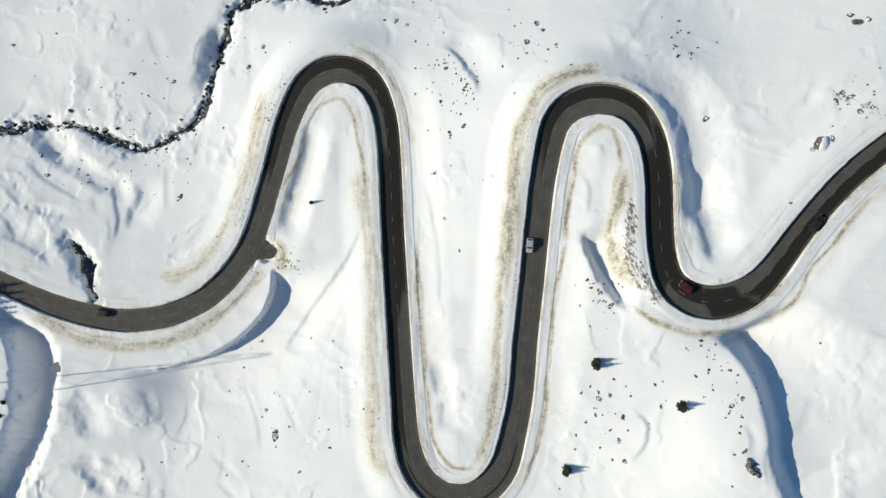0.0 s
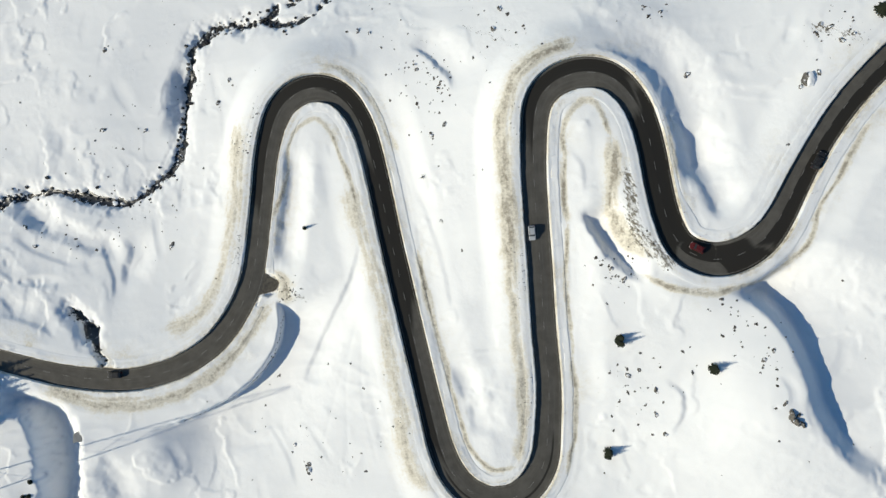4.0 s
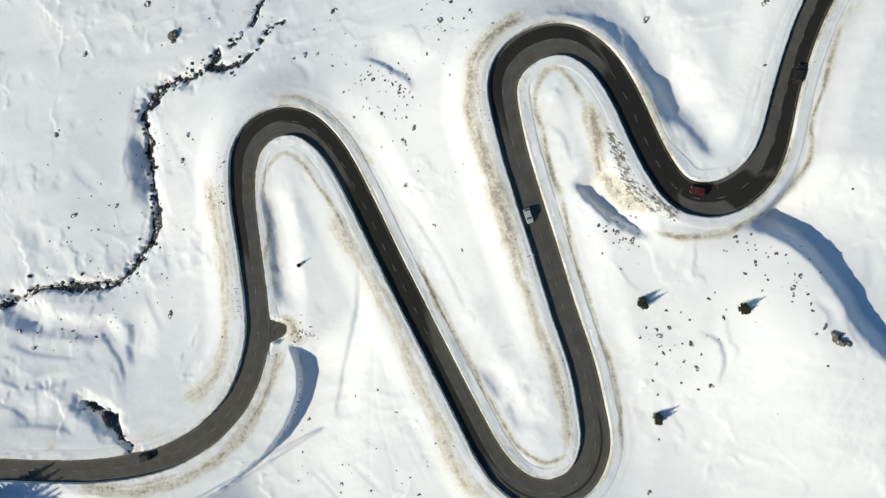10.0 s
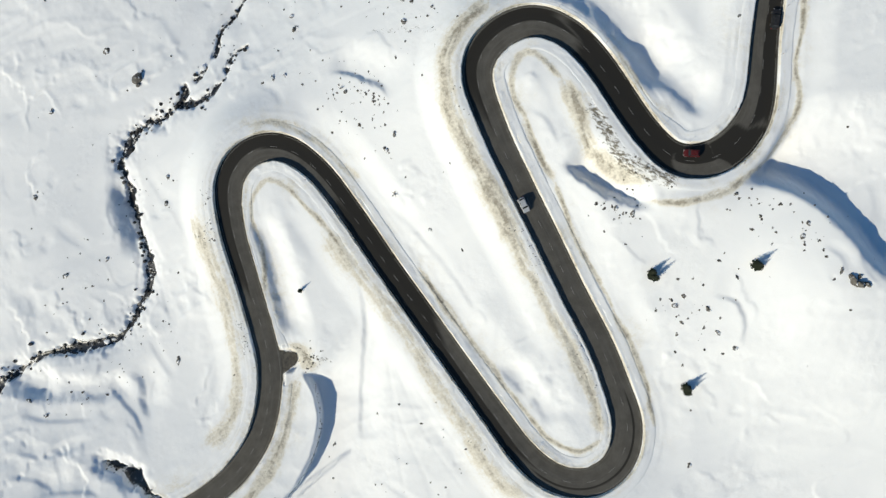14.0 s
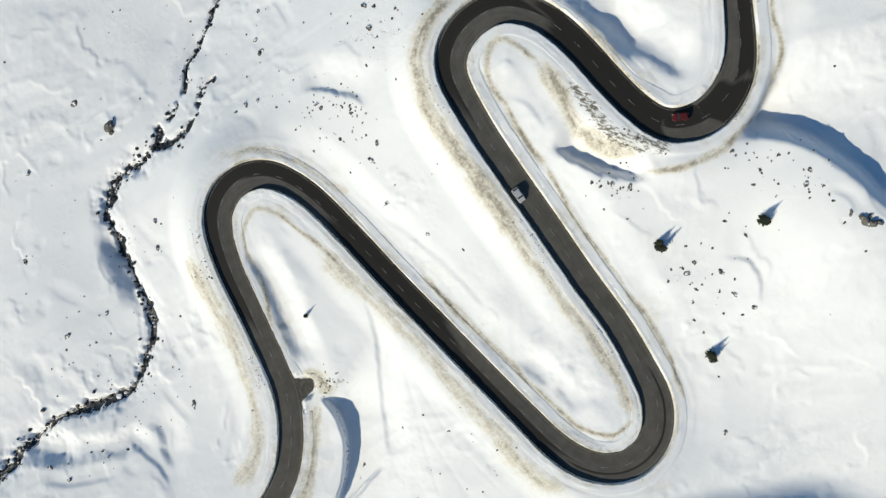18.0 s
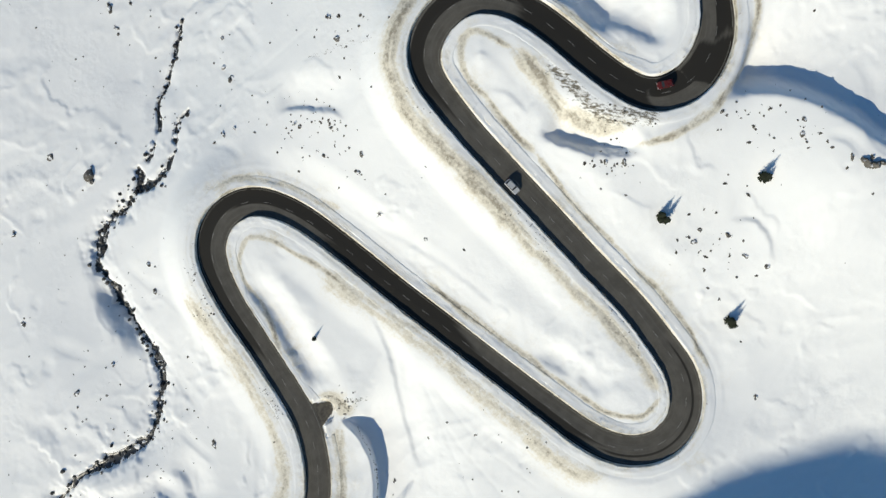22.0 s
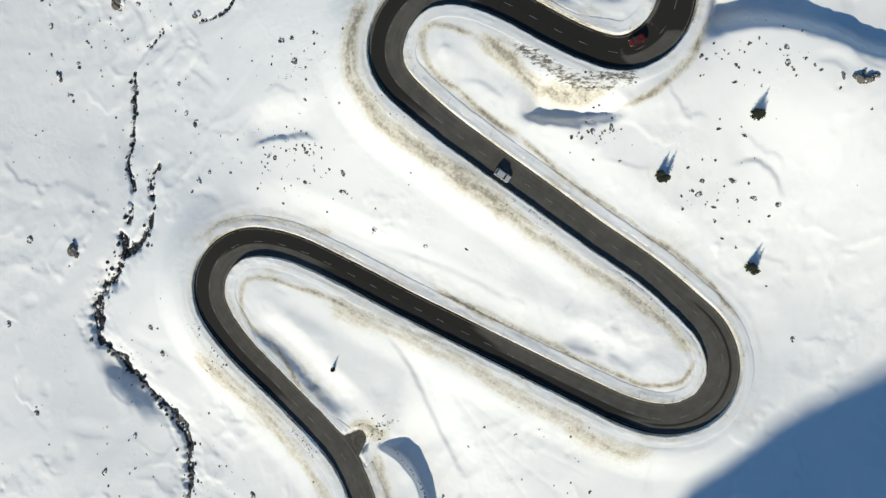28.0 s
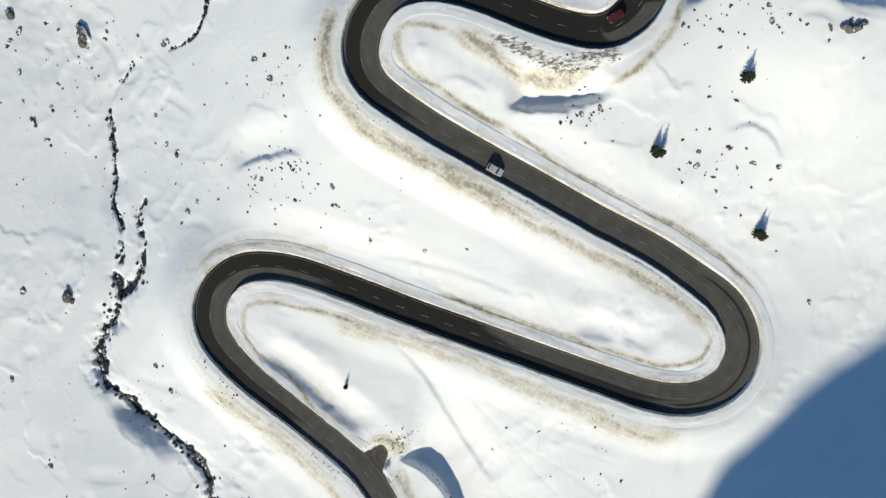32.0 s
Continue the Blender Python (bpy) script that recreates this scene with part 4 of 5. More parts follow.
KNOB_C = [(72.2, -40.7, 0.8), (71.7, -42.7, 0.8), (71.3, -44.3, 0.9), (68.6, -41.0, 0.8), (69.8, -49.4, 0.8), (69.6, -57.1, 0.8), (72.0, -48.5, 1.3)]
VALLEY_ROCKS = [(16.6, 108.2, 6.0), (14.3, 128.3, 3.7), (6.8, 130.6, 1.9), (8.3, 126.1, 1.9), (6.7, 126.1, 1.2), (11.4, 124.6, 2.0), (6.3, 123.7, 0.8), (1.7, 120.8, 2.2), (15.7, 118.9, 1.2), (15.4, 115.1, 1.1),
        (11.2, 107.6, 0.7), (9.9, 103.3, 1.1), (9.8, 106.9, 0.5), (7.2, 115.4, 0.7), (2.9, 110.6, 1.1), (-4.6, 117.2, 0.9), (-3.1, 110.1, 1.3), (-3.8, 109.1, 1.1), (-8.6, 112.7, 2.3), (-9.0, 116.5, 0.6),
        (-11.4, 108.0, 1.4), (-12.3, 106.5, 1.0), (17.7, 102.3, 1.4), (19.6, 102.5, 1.2), (22.5, 101.6, 0.7), (-1.8, 103.6, 0.5), (21.4, 93.6, 0.9), (-46.0, 87.8, 4.2), (-49.6, 100.1, 2.6), (-73.1, 94.6, 2.0),
        (-90.0, 76.5, 2.0), (-80.7, 50.1, 1.5)]
MIDDLE = [(-7.5, 57.9, 1.1), (22.5, 54.9, 1.8), (22.4, 85.1, 2.2), (-0.3, 76.3, 2.2), (-1.8, 72.5, 2.0), (-16.4, 64.9, 1.1), (23.6, -74.7, 1.5), (16.1, 48.6, 0.9), (5.0, 81.8, 1.4), (13.2, 18.9, 0.6), (4.6, -0.6, 1.1)]
DICE = random.Random(4)
for places, group in ((CLUSTER_A, "rocks between the two upper bends"), (DRIFT_ROCKS, "rocks between the two upper bends"), (UPPER_SLOPE, "rocks on the upper slope"), (WEST_SLOPE, "rocks by the stream"), (KNOB_A, "rocks on the knoll"), (KNOB_B, "rocks on the knoll"),
                      (KNOB_C, "rocks on the knoll"), (VALLEY_ROCKS, "boulders above the stream"), (MIDDLE, "rocks between the two upper bends")):
    for x, y, size in places:
        big, size = size > 1.25, 1.2 * size
        shape = DICE.choice(ROCK_MESHES if big else STONE_MESHES)
        ob = new("boulder" if big else "stone", SLAB if x > 50 and size > 5 else shape)
        ob.matrix_world = pose(x, y, height(x, y) - 0.10 * size, DICE.uniform(-12, 12), DICE.uniform(-12, 12), DICE.uniform(0, 360)) @ Matrix.Diagonal((size, size * DICE.uniform(0.7, 0.95), size * DICE.uniform(0.5, 0.75), 1))
        label = ("huge weathered brown boulder capped with snow" if size > 3 else "grey lichened boulder half buried in snow") if big else "small dark stone poking out of the snow"
        tagged(ob, label, "boulder" if big else "stone", group)


for x, y, turn, wide, shape in ((72.8, -51.4, 70, 2.5, 5), (73.6, -52.9, 120, 2.7, 8), (74.3, -51.4, 20, 1.4, 2)):
    ob = new("boulder", ROCK_MESHES[shape])
    ob.matrix_world = pose(x, y, height(x, y) - 0.25, 0, 4, turn) @ Matrix.Diagonal((wide * 1.25, wide * 0.9, wide * 1.15, 1))
    tagged(ob, "broken grey rock outcrop on the brink of the knoll", "boulder", "rocks on the knoll")


def snow_cap(ob, seed):
    """Old snow left in a ragged sheet on the upper breaks of a boulder."""
    bm = bmesh.new()
    bm.from_mesh(ob.data)
    bm.normal_update()
    shift = Vector((seed * 1.7, 2, 5))
    bare = [f for f in bm.faces if f.normal.z < 0.62 or noise.noise(f.calc_center_median() * 3.4 + shift) < -0.02]
    bmesh.ops.delete(bm, geom=bare, context="FACES")
    if not bm.faces:
        bm.free()
        return
    # one sheet only: the widest patch
    left, best = set(bm.faces), []
    while left:
        patch, edge = [], [left.pop()]
        while edge:
            f = edge.pop()
            patch.append(f)
            for e in f.edges:
                for g in e.link_faces:
                    if g in left:
                        left.discard(g)
                        edge.append(g)
        if len(patch) > len(best):
            best = patch
    keep = set(best)
    bmesh.ops.delete(bm, geom=[f for f in bm.faces if f not in keep], context="FACES")
    for v in bm.verts:
        v.co.z += 0.035 + 0.02 * noise.noise(v.co * 9 + shift)
    rim = bmesh.ops.extrude_edge_only(bm, edges=[e for e in bm.edges if e.is_boundary])["geom"]
    bmesh.ops.translate(bm, verts=[g for g in rim if isinstance(g, bmesh.types.BMVert)], vec=(0, 0, -0.08))
    bmesh.ops.recalc_face_normals(bm, faces=bm.faces)
    me = bpy.data.meshes.new("snow_cap")
    bm.to_mesh(me)
    bm.free()
    me.materials.append(SNOW)
    cap = new("snow_cap", me)
    cap.parent = ob
    cap["label"] = "white snow cap"


def snow_dome(ob, seed):
    """Deep snow that lies on a wide boulder and leaves only its rim bare."""
    around_, rings = 30, 7
    verts, faces = [(0.02, 0.02, 0.44)], []
    for r in range(1, rings + 1):
        for a in range(around_):
            t = 2 * math.pi * a / around_
            n = noise.noise((math.cos(t) * 1.3 + seed, math.sin(t) * 1.3, 3)) + 0.5 * noise.noise((math.cos(t) * 4 + seed, math.sin(t) * 4, 8))
            f = r / rings
            reach = 0.31 * f * (1 + 0.3 * n)
            verts.append((0.02 + reach * math.cos(t), 0.02 + reach * 0.9 * math.sin(t), 0.44 - 0.16 * f ** 3 + 0.02 * noise.noise((reach * math.cos(t) * 9, reach * math.sin(t) * 9, seed))))
    for a in range(around_):
        b = (a + 1) % around_
        faces.append((0, 1 + a, 1 + b))
        for r in range(rings - 1):
            faces.append((1 + r * around_ + a, 1 + (r + 1) * around_ + a, 1 + (r + 1) * around_ + b, 1 + r * around_ + b))
    raw("snow_cap", verts, faces, SNOW, ob)["label"] = "deep white snow cap"


for k, ob in enumerate([o for o in scene.objects if o.name.startswith("boulder") and max(o.scale) > 1.25]):
    (snow_dome if max(ob.scale) > 5.5 and ob.location.x > 50 else snow_cap)(ob, k)


def scatter(name, label, places, material, lo, hi, seed, lift=0.0, flat=0.55, fine=1):
    """One mesh of many small stones."""
    dice = random.Random(seed)
    verts, faces = [], []
    unit = bmesh.new()
    bmesh.ops.create_icosphere(unit, subdivisions=fine, radius=0.5)
    shape, tris = [v.co.copy() for v in unit.verts], [[v.index for v in f.verts] for f in unit.faces]
    unit.free()
    for x, y in places:
        r = lo + (hi - lo) * dice.random() ** 2
        turn = Euler((dice.uniform(0, 6), dice.uniform(0, 6), dice.uniform(0, 6))).to_matrix()
        z = height(x, y) + lift * r
        k = len(verts)
        for c in shape:
            c = turn @ (c * (dice.uniform(0.7, 1.25) if fine == 1 else 1 + 0.45 * noise.noise(c * 2.6 + Vector((k, 0, 0)))))
            verts.append((x + c.x * r * 1.15, y + c.y * r, z + c.z * r * flat))
        faces += [tuple(k + i for i in t) for t in tris]
    return tagged(raw(name, verts, faces, material, smooth=fine > 1), label, "stones", kind="stuff")


def stream_places(lines, per_metre, spread, seed):
    dice = random.Random(seed)
    out = []
    for line, half, deep in lines:
        pts = curve(line, 0.5)
        for a in pts:
            if dice.random() < per_metre * 0.5:
                x, y = a[0] + dice.gauss(0, spread * half), a[1] + dice.gauss(0, spread * half)
                if float(vnoise(np.array([x]), np.array([y]), 4.2, 7)[0]) + (2 if deep > 2 else 0.6 if half > 1.1 else 0.15) > -0.3:
                    out.append((x, y))
    return out


scatter("stream_stones", "wet black stones lying in the stream bed", stream_places(STREAMS[:3], 1.9, 0.85, 3) + stream_places(STREAMS[:3], 0.5, 1.5, 4) + stream_places(STREAMS[3:], 1.3, 0.8, 9), WET_ROCK, 0.3, 1.35, 5, 0.1, 0.8)
wall = curve(LIP, 0.4)
wall_dice = random.Random(31)
scatter("wall_stones", "dark line of wall stones along the snowy terrace edge", [(x + 0.15 + wall_dice.gauss(0, 0.1), y - 0.1 + wall_dice.gauss(0, 0.1)) for x, y in wall[14:-25] if wall_dice.random() < 0.8], STONE, 0.2, 0.55, 33, 0.1, 0.7)
scatter("snow_lumps", "rounded snow lumps on stones in the stream", stream_places(STREAMS[:3], 0.12, 0.6, 13), SNOW, 0.6, 1.8, 6, 0.2, 0.35, 1)


def around(spots, seed):
    dice = random.Random(seed)
    return [(x + dice.gauss(0, r), y + dice.gauss(0, r)) for x, y, r, n in spots for _ in range(n)]


# the spots at (-112, 24) and (-105, 21) put dark pebbles where only shade lies
scatter("gravel", "scattered dark pebbles and turf showing through the snow", around([(3, 44, 5, 45), (42, -42, 6, 28), (69, -34, 5, 30), (40, -11, 3, 25), (61, 53, 4, 14), (24, 54, 5, 25), (14, 104, 8, 30), (0, 76, 7, 16),
        (-86, 46, 8, 22), (-112, 24, 4, 12), (-105, 21, 4, 8), (-100, 60, 18, 25), (-80, 22, 10, 30), (-60, 62, 8, 25), (-70, -50, 14, 30), (10, 60, 10, 18), (-20, 100, 16, 30), (-48, 38, 3, 40), (-44, -4, 2.2, 40), (-32, -45, 12, 30), (100, 36, 4, 35), (-44, 46, 2, 30), (70, 110, 30, 25), (-60, 100, 25, 22), (50, -8, 3, 40), (85, -60, 12, 20)], 8), STONE, 0.12, 0.62, 9, 0.1, 0.6)


def clod_places():
    """Grit and clods thrown on the banks whose shade falls on the road."""
    dice = random.Random(41)
    out = []
    for _ in range(520):
        i = dice.choice((dice.randrange(road_at(-54, 4), road_at(-36, 48)), dice.randrange(road_at(18, -50), road_at(38, 38))))
        side = 1 if NORM[i, 0] < 0 else -1
        if abs(NORM[i, 0]) < 0.5 or float(vnoise(RS[i:i + 1], RS[i:i + 1] * 0, 7, 2)[0]) < -0.1:
            continue
        o = side * (RW[i] / 2 + 0.7 + abs(dice.gauss(0, 1.5)))
        out.append((RX[i] + NORM[i, 0] * o, RY[i] + NORM[i, 1] * o))
    return out


scatter("bank_clods", "dark frozen clods thrown on the snow banks", clod_places(), STONE, 0.08, 0.32, 43, 0.25, 0.6)


# ---------------------------------------------------------------- trees
def stem(parent, x, y, tall, wide, seed, whorls=11):
    """One conifer stem under a tree: trunk, and a crown of drooping sprays."""
    dice = random.Random(seed)
    bm = bmesh.new()
    bmesh.ops.create_cone(bm, cap_ends=True, segments=8, radius1=0.035 * tall, radius2=0.008 * tall, depth=tall, matrix=Matrix.Translation((x, y, tall / 2 - 0.15)))
    part("trunk", bm, BARK, parent)
    verts, faces = [], []

    def spray(base, way, length, width):
        side = way.cross(Vector((0, 0, 1))).normalized() * width
        tip, mid = base + way * length, base + way * length * 0.55
        k = len(verts)
        sag = Vector((0, 0, -0.12 * length))
        verts.extend([base[:], (mid + side + sag)[:], (tip + sag)[:], (mid - side + sag)[:]])
        faces.append((k, k + 1, k + 2, k + 3))

    for w in range(whorls):
        f = w / (whorls - 1)
        z = tall * (0.10 + 0.86 * f)
        reach = wide / 2 * (1 - f) ** 0.8 * dice.uniform(0.85, 1.12) + 0.03 * tall
        arms = 11 if f < 0.7 else 7
        for a in range(arms):
            ang = 2 * math.pi * (a + dice.random() * 0.7) / arms + w
            out = Vector((math.cos(ang), math.sin(ang), dice.uniform(-0.30, 0.05))).normalized()
            arm = reach * dice.uniform(0.72, 1.15)
            root = Vector((x, y, z))
            for k in range(7):
                at = root + out * arm * k / 7
                for lean in (-0.75, 0.75):
                    way = (Matrix.Rotation(lean * dice.uniform(0.6, 1.1), 3, "Z") @ out + Vector((0, 0, dice.uniform(-0.25, 0.25)))).normalized()
                    spray(at, way, arm * dice.uniform(0.2, 0.36), arm * 0.09)
            spray(root + out * arm * 0.6, out, arm * 0.5, arm * 0.09)
    spray(Vector((x, y, tall * 0.9)), Vector((0.02, 0, 1)).normalized(), tall * 0.12, 0.02 * tall)
    raw("crown", verts, faces, NEEDLE, parent, smooth=False)


def conifer(name, x, y, stems, label, seed, group=""):
    tree = new(name)
    tree.matrix_world = pose(x, y, height(x, y))
    for k, (dx, dy, tall, wide) in enumerate(stems):
        stem(tree, dx, dy, tall, wide, seed * 10 + k, 15 if tall < 6 else 18)
    return tagged(tree, label, "tree", group)


conifer("conifer", 39.2, -29.5, [(0, -0.6, 4.9, 1.9), (0.3, 0.7, 4.2, 1.8), (-0.4, 0.1, 3.0, 1.5)], "dark green clump of young conifers standing in snow", 1, "small conifers on the knoll")
conifer("conifer", 59.0, -39.0, [(0, 0.2, 5.0, 2.1), (0.3, -0.7, 3.2, 1.6)], "dark green young conifer with side stem in snow", 2, "small conifers on the knoll")
conifer("conifer", 32.3, -57.9, [(0.1, 0.4, 4.8, 1.9), (-0.2, -0.6, 4.3, 1.7), (0.5, -0.1, 3.0, 1.4)], "dark green clump of young conifers standing in snow", 3, "small conifers on the knoll")
conifer("conifer", 110.4, 38.4, [(0, 0, 6.0, 2.8), (0.8, -0.9, 4.2, 2.0)], "dark green conifer beside rocks above the road", 31)
conifer("conifer", -37.0, 12.9, [(0, 0, 3.0, 1.0)], "thin lone conifer sapling on the snowy slope", 4)
for x, y, tall, seed in ((-146.5, -13.4, 11.5, 5), (-145.5, -18.0, 11.0, 6), (-145.5, -21.5, 11.0, 7), (-149.0, -25.0, 11.0, 8), (-147.5, -16.0, 12.0, 21), (-149.5, -20.5, 13.0, 22), (-146.5, -27.5, 10.5, 23)):
    conifer("conifer", x, y, [(0, 0, tall, tall * 0.42)], "tall dark conifer on the slope below the road", seed, "tall conifers below the road")
for x, y, seed in ((-129.9, -45.4, 11), (-133.0, -49.5, 12), (-131.4, -49.7, 13)):
    conifer("dwarf_pine", x, y, [(0, 0, 1.1, 1.5)], "low round dwarf pine in the snowy hollow", seed, "dwarf pines in the hollow")


def bush(x, y, size, seed):
    ob = new("bush")
    ob.matrix_world = pose(x, y, height(x, y) - 0.05)
    dice = random.Random(seed)
    for k in range(11):
        a, lean, n = dice.uniform(0, 6.28), dice.uniform(0.15, 0.9), dice.uniform(0.6, 1.0) * size
        way = Vector((math.cos(a) * lean, math.sin(a) * lean, 1)).normalized()
        bm = bmesh.new()
        m = Matrix.Translation(way * n / 2) @ way.to_track_quat("Z", "Y").to_matrix().to_4x4()
        bmesh.ops.create_cone(bm, cap_ends=True, segments=5, radius1=0.045, radius2=0.012, depth=n, matrix=m)
        for j in range(3):
            b = Vector((dice.uniform(-1, 1), dice.uniform(-1, 1), 0.7)).normalized()
            at = way * n * dice.uniform(0.35, 0.85)
            m = Matrix.Translation(at + b * n * 0.16) @ b.to_track_quat("Z", "Y").to_matrix().to_4x4()
            bmesh.ops.create_cone(bm, cap_ends=True, segments=4, radius1=0.022, radius2=0.008, depth=n * 0.32, matrix=m)
        part("twig", bm, TWIG, ob)
    return tagged(ob, "leafless brown bush sticking out of the snow", "bush")


bush(-2.5, 20.4, 1.5, 1)
bush(0.4, 50.9, 1.0, 2)
bush(-40.2, 36.8, 0.9, 3)


# ---------------------------------------------------------------- vehicles
def loft(bm, rings):
    """Closed body from rings of points, one ring after another."""
    made = [[bm.verts.new(p) for p in ring] for ring in rings]
    n = len(made[0])
    for a, b in zip(made[:-1], made[1:]):
        for k in range(n):
            bm.faces.new((a[k], a[(k + 1) % n], b[(k + 1) % n], b[k]))
    bm.faces.new(made[0][::-1])
    bm.faces.new(made[-1])
    bmesh.ops.recalc_face_normals(bm, faces=bm.faces)


def car(x, y, lane, up, colour, length, wide, tall, label):
    """A car on the road; x points ahead of it. lane: metres to the left of the way up."""
    i = road_at(x, y)
    head = math.degrees(math.atan2(tang[i, 1], tang[i, 0])) + (0 if up else 180)
    slope = math.degrees(math.atan2(RZ[i + 2] - RZ[i - 2], RS[i + 2] - RS[i - 2])) * (1 if up else -1)
    ob = new("car")
    ob.matrix_world = pose(RX[i] + NORM[i, 0] * lane, RY[i] + NORM[i, 1] * lane, RZ[i] + 0.05, 0, -slope, head)
    L, Wd, H = length, wide / 2, tall
    shell = paint("car_paint", colour)
    bm = bmesh.new()

    def ring(px, half, low, top, cut=0.10):
        return [(px, -half, low + cut), (px, -half, top - cut), (px, -half + cut, top), (px, half - cut, top), (px, half, top - cut), (px, half, low + cut), (px, half - cut, low), (px, -half + cut, low)]

    loft(bm, [ring(-L / 2, Wd * 0.86, 0.34, 0.80, 0.06), ring(-L / 2 + 0.15, Wd * 0.97, 0.26, 0.92), ring(-L * 0.25, Wd, 0.22, 0.96), ring(L * 0.12, Wd, 0.22, 0.94), ring(L * 0.34, Wd * 0.98, 0.22, 0.86),
              ring(L / 2 - 0.16, Wd * 0.92, 0.26, 0.72), ring(L / 2, Wd * 0.78, 0.34, 0.62, 0.06)])
    part("body", bm, shell, ob, smooth=False)
    bm = bmesh.new()
    z0, z1 = 0.90, H
    loft(bm, [[(-L * 0.45, -Wd * 0.86, z0), (-L * 0.45, Wd * 0.86, z0), (L * 0.22, Wd * 0.88, z0), (L * 0.22, -Wd * 0.88, z0)],
              [(-L * 0.36, -Wd * 0.74, z1 - 0.06), (-L * 0.36, Wd * 0.74, z1 - 0.06), (L * 0.11, Wd * 0.74, z1 - 0.06), (L * 0.11, -Wd * 0.74, z1 - 0.06)]])
    part("cabin_glass", bm, GLASS, ob, "dark tinted windows")
    bm = bmesh.new()
    loft(bm, [[(-L * 0.37, -Wd * 0.75, z1 - 0.06), (-L * 0.37, Wd * 0.75, z1 - 0.06), (L * 0.10, Wd * 0.75, z1 - 0.06), (L * 0.10, -Wd * 0.75, z1 - 0.06)],
              [(-L * 0.33, -Wd * 0.66, z1 + 0.01), (-L * 0.33, Wd * 0.66, z1 + 0.01), (L * 0.07, Wd * 0.66, z1 + 0.01), (L * 0.07, -Wd * 0.66, z1 + 0.01)]])
    part("roof", bm, shell, ob)
    for side in (-1, 1):
        for a, b in ((-0.45, -0.37), (-0.10, -0.10), (0.22, 0.10)):
            bm = bmesh.new()
            loft(bm, [[(L * a - 0.05, side * Wd * 0.87, z0), (L * a + 0.05, side * Wd * 0.87, z0), (L * a + 0.05, side * Wd * 0.83, z0), (L * a - 0.05, side * Wd * 0.83, z0)],
                      [(L * b - 0.04, side * Wd * 0.76, z1 - 0.05), (L * b + 0.04, side * Wd * 0.76, z1 - 0.05), (L * b + 0.04, side * Wd * 0.72, z1 - 0.05), (L * b - 0.04, side * Wd * 0.72, z1 - 0.05)]])
            part("pillar", bm, shell, ob)
        for px in (-L * 0.30, L * 0.32):
            bm = bmesh.new()
            m = Matrix.Translation((px, side * (Wd - 0.10), 0.31)) @ Matrix.Rotation(math.pi / 2, 4, "X")
            bmesh.ops.create_cone(bm, cap_ends=True, segments=20, radius1=0.31, radius2=0.31, depth=0.20, matrix=m)
            wheel = part("wheel", bm, TYRE, ob)
            bm = bmesh.new()
            m = Matrix.Translation((px, side * (Wd + 0.002), 0.31)) @ Matrix.Rotation(math.pi / 2, 4, "X")
            bmesh.ops.create_cone(bm, cap_ends=True, segments=14, radius1=0.20, radius2=0.20, depth=0.03, matrix=m)
            part("rim", bm, RIM, wheel)
        bm = bmesh.new()
        box(bm, L / 2 - 0.10, side * Wd * 0.70, 0.60, 0.16, 0.30, 0.13, 0.03)
        part("headlight", bm, LAMP, ob, "clear headlight")
        bm = bmesh.new()
        box(bm, -L / 2 + 0.04, side * Wd * 0.76, 0.72, 0.10, 0.22, 0.18, 0.02)
        part("tail_light", bm, TAIL, ob, "red tail light")
        bm = bmesh.new()
        box(bm, L * 0.17, side * (Wd + 0.10), 0.98, 0.12, 0.20, 0.13, 0.03)
        part("side_mirror", bm, TRIM, ob)
    for px in (-L / 2 - 0.02, L / 2 + 0.01):
        bm = bmesh.new()
        box(bm, px, 0, 0.42, 0.12, wide * 0.80, 0.20, 0.03)
        part("bumper", bm, TRIM, ob, "black plastic bumper")
    return tagged(ob, label, "car", "cars on the road")


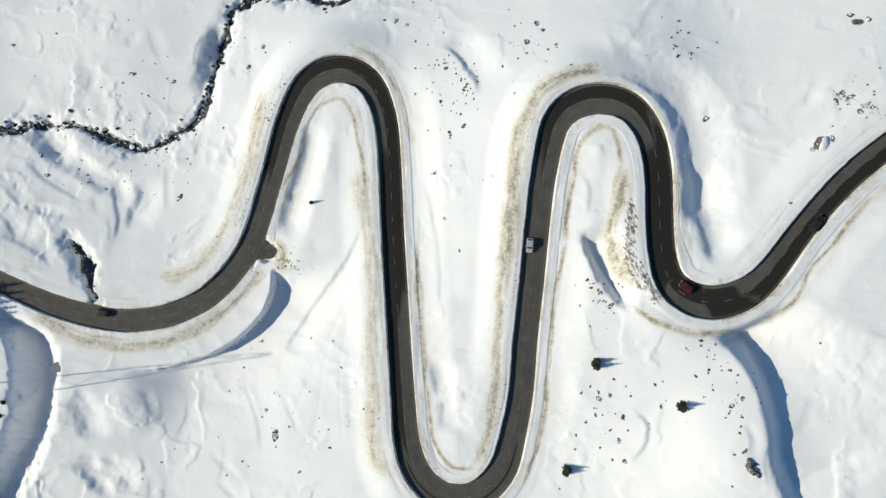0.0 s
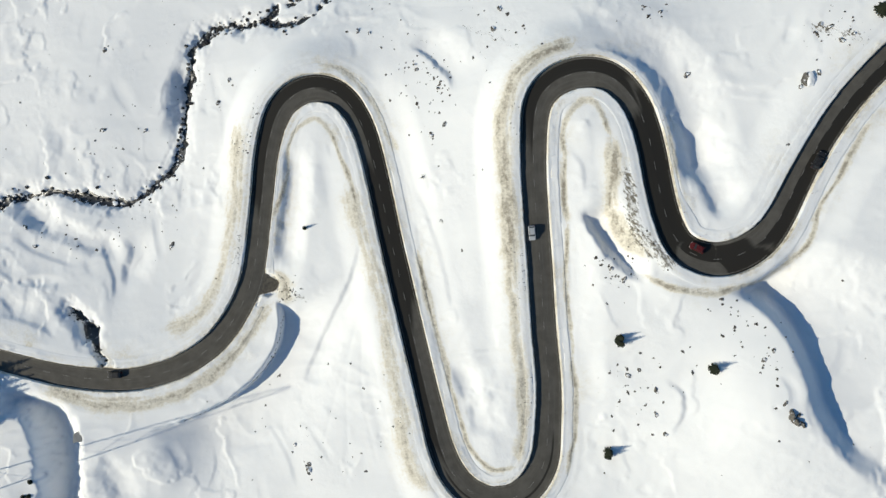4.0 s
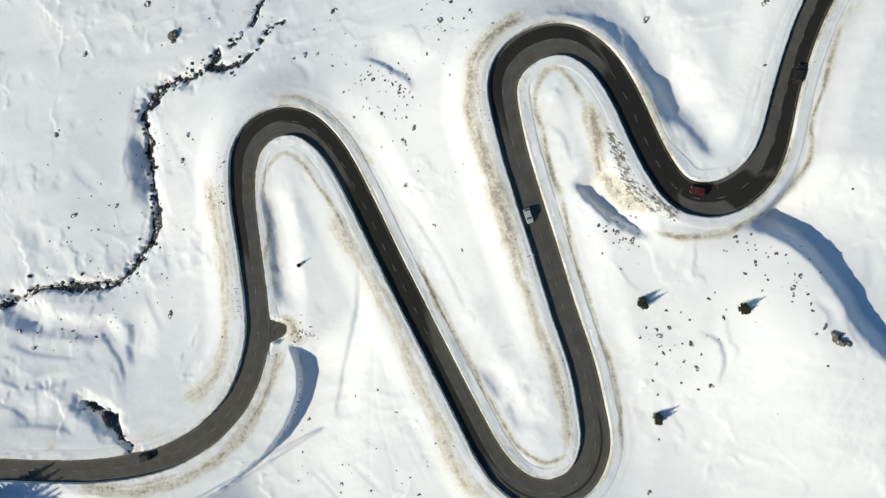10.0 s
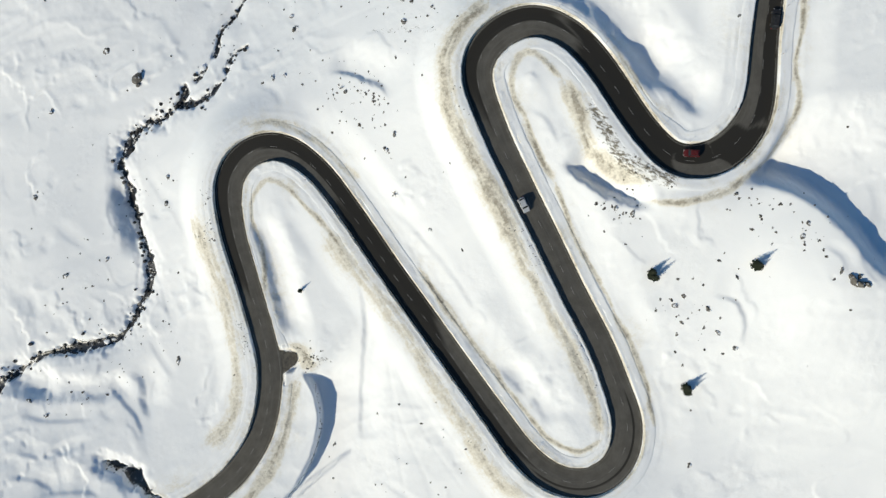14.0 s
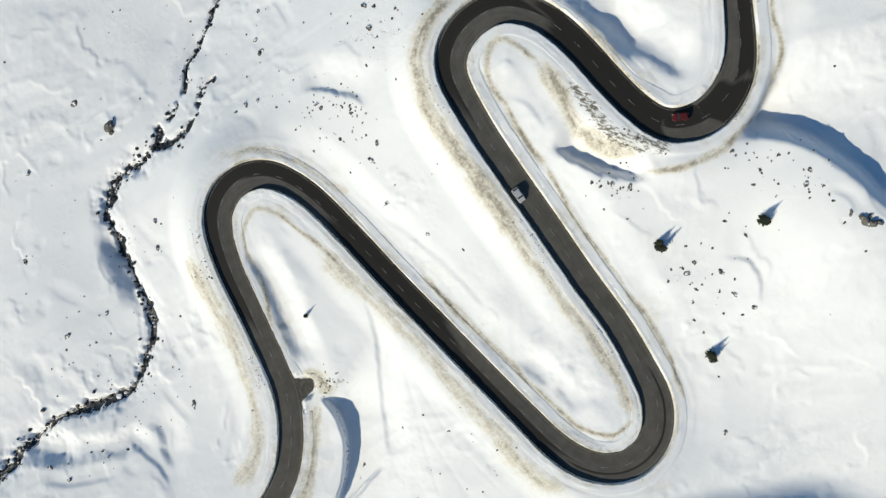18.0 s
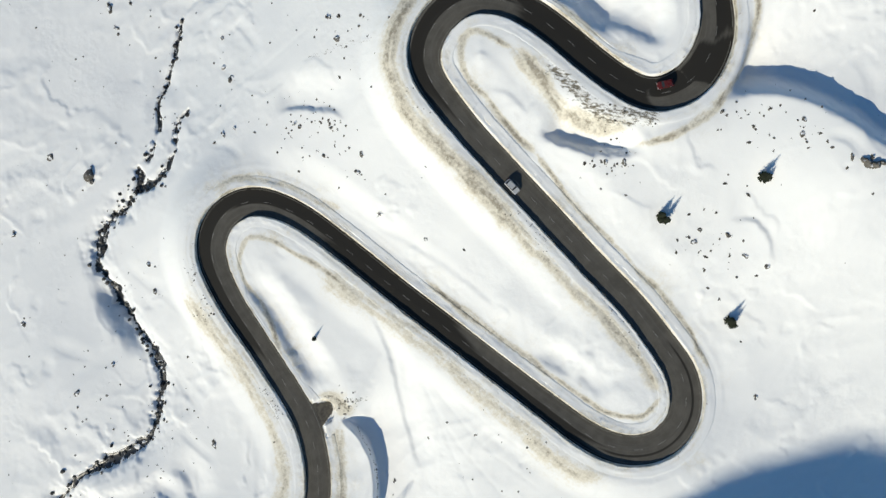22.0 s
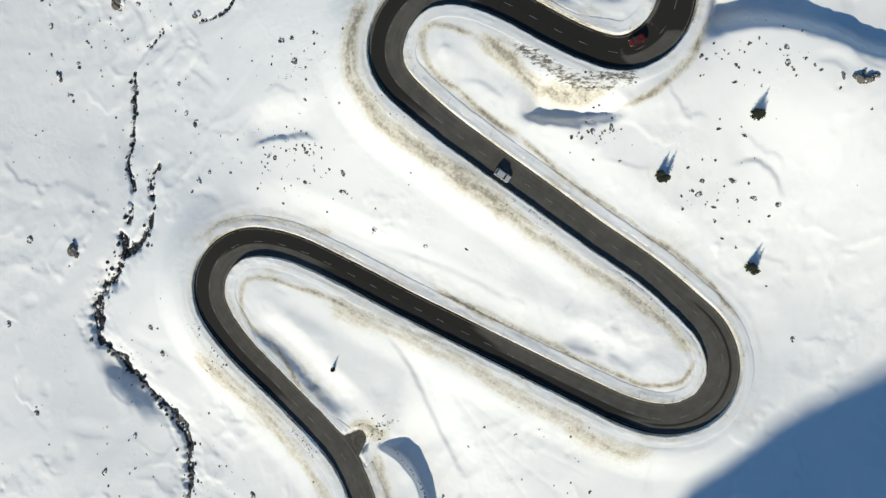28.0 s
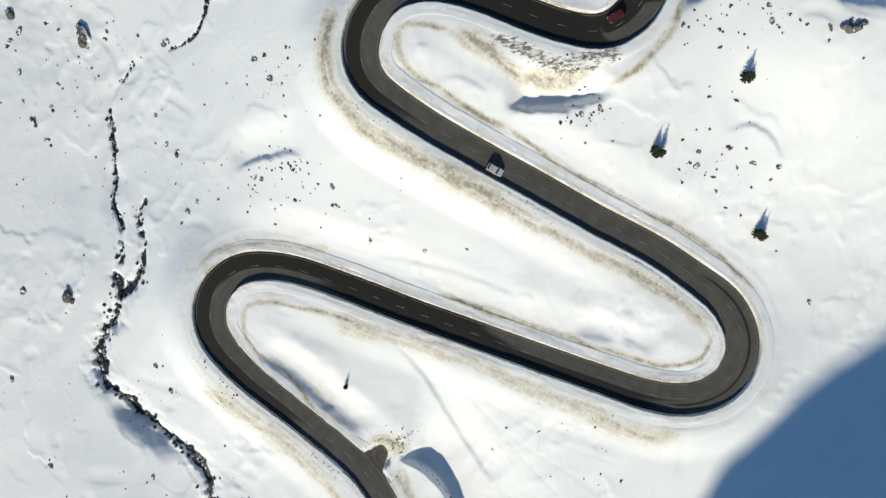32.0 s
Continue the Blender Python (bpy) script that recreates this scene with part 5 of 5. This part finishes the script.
car(-99.5, -18.1, 1.6, False, (0.016, 0.017, 0.020), 4.3, 1.8, 1.5, "black car driving down the grey road")
car(24.1, 0.6, 1.5, False, (0.46, 0.47, 0.48), 3.7, 1.7, 1.5, "small silver car driving down the mountain road")
car(91.4, 5.9, -1.6, True, (0.018, 0.018, 0.020), 4.4, 1.8, 1.5, "black car driving up the damp road")
car(61.1, -8.9, 1.7, False, (0.085, 0.006, 0.008), 3.6, 1.65, 1.45, "red car in the damp lower bend")


# ---------------------------------------------------------------- mast below the road
def build_mast(x, y, tall, base):
    ob = new("lattice_mast")
    ob.matrix_world = pose(x, y, height(x, y) - 0.3, 0, 0, SUN_WAY)

    def beam(name, a, b, r):
        a, b = Vector(a), Vector(b)
        bm = bmesh.new()
        m = Matrix.Translation((a + b) / 2) @ (b - a).to_track_quat("Z", "Y").to_matrix().to_4x4()
        bmesh.ops.create_cone(bm, cap_ends=True, segments=6, radius1=r, radius2=r, depth=(b - a).length, matrix=m)
        part(name, bm, STEEL, ob)

    def corner(k, f):
        r = base / 2 * (1 - f) + 0.3 * f
        return (r * (1, 1, -1, -1)[k % 4], r * (1, -1, -1, 1)[k % 4], tall * f)

    for k in range(4):
        beam("leg", corner(k, 0), corner(k, 1), 0.075)
    for j in range(8):
        for k in range(4):
            beam("brace", corner(k, j / 8), corner(k + 1, (j + 1) / 8), 0.04)
    return tagged(ob, "grey steel lattice mast standing in snow", "mast")


build_mast(-142.0, -43.6, 50.0, 5.5)


# ---------------------------------------------------------------- culvert headwall
def build_headwall(x, y):
    bm = bmesh.new()
    ring = [(-2.6, -0.9), (2.4, -1.4), (0.5, 2.3), (-2.0, 1.5)]
    z = height(x, y)
    lo, hi = [bm.verts.new((a * 1.05, b * 1.05, -1.5)) for a, b in ring], [bm.verts.new((a, b, 0.12 - 0.12 * a)) for a, b in ring]
    bm.faces.new(hi)
    for k in range(4):
        bm.faces.new((lo[k], lo[(k + 1) % 4], hi[(k + 1) % 4], hi[k]))
    bmesh.ops.recalc_face_normals(bm, faces=bm.faces)
    bmesh.ops.bevel(bm, geom=list(bm.edges), offset=0.06, segments=1, affect="EDGES")
    ob = part("headwall", bm, plain("weathered_concrete", (0.26, 0.25, 0.23), (0.40, 0.39, 0.36), 2.5, 0.9, bump=0.3))
    ob.matrix_world = pose(x, y, z)
    tagged(ob, "grey concrete culvert headwall rising from the snow", "headwall")


build_headwall(-112.6, -35.3)
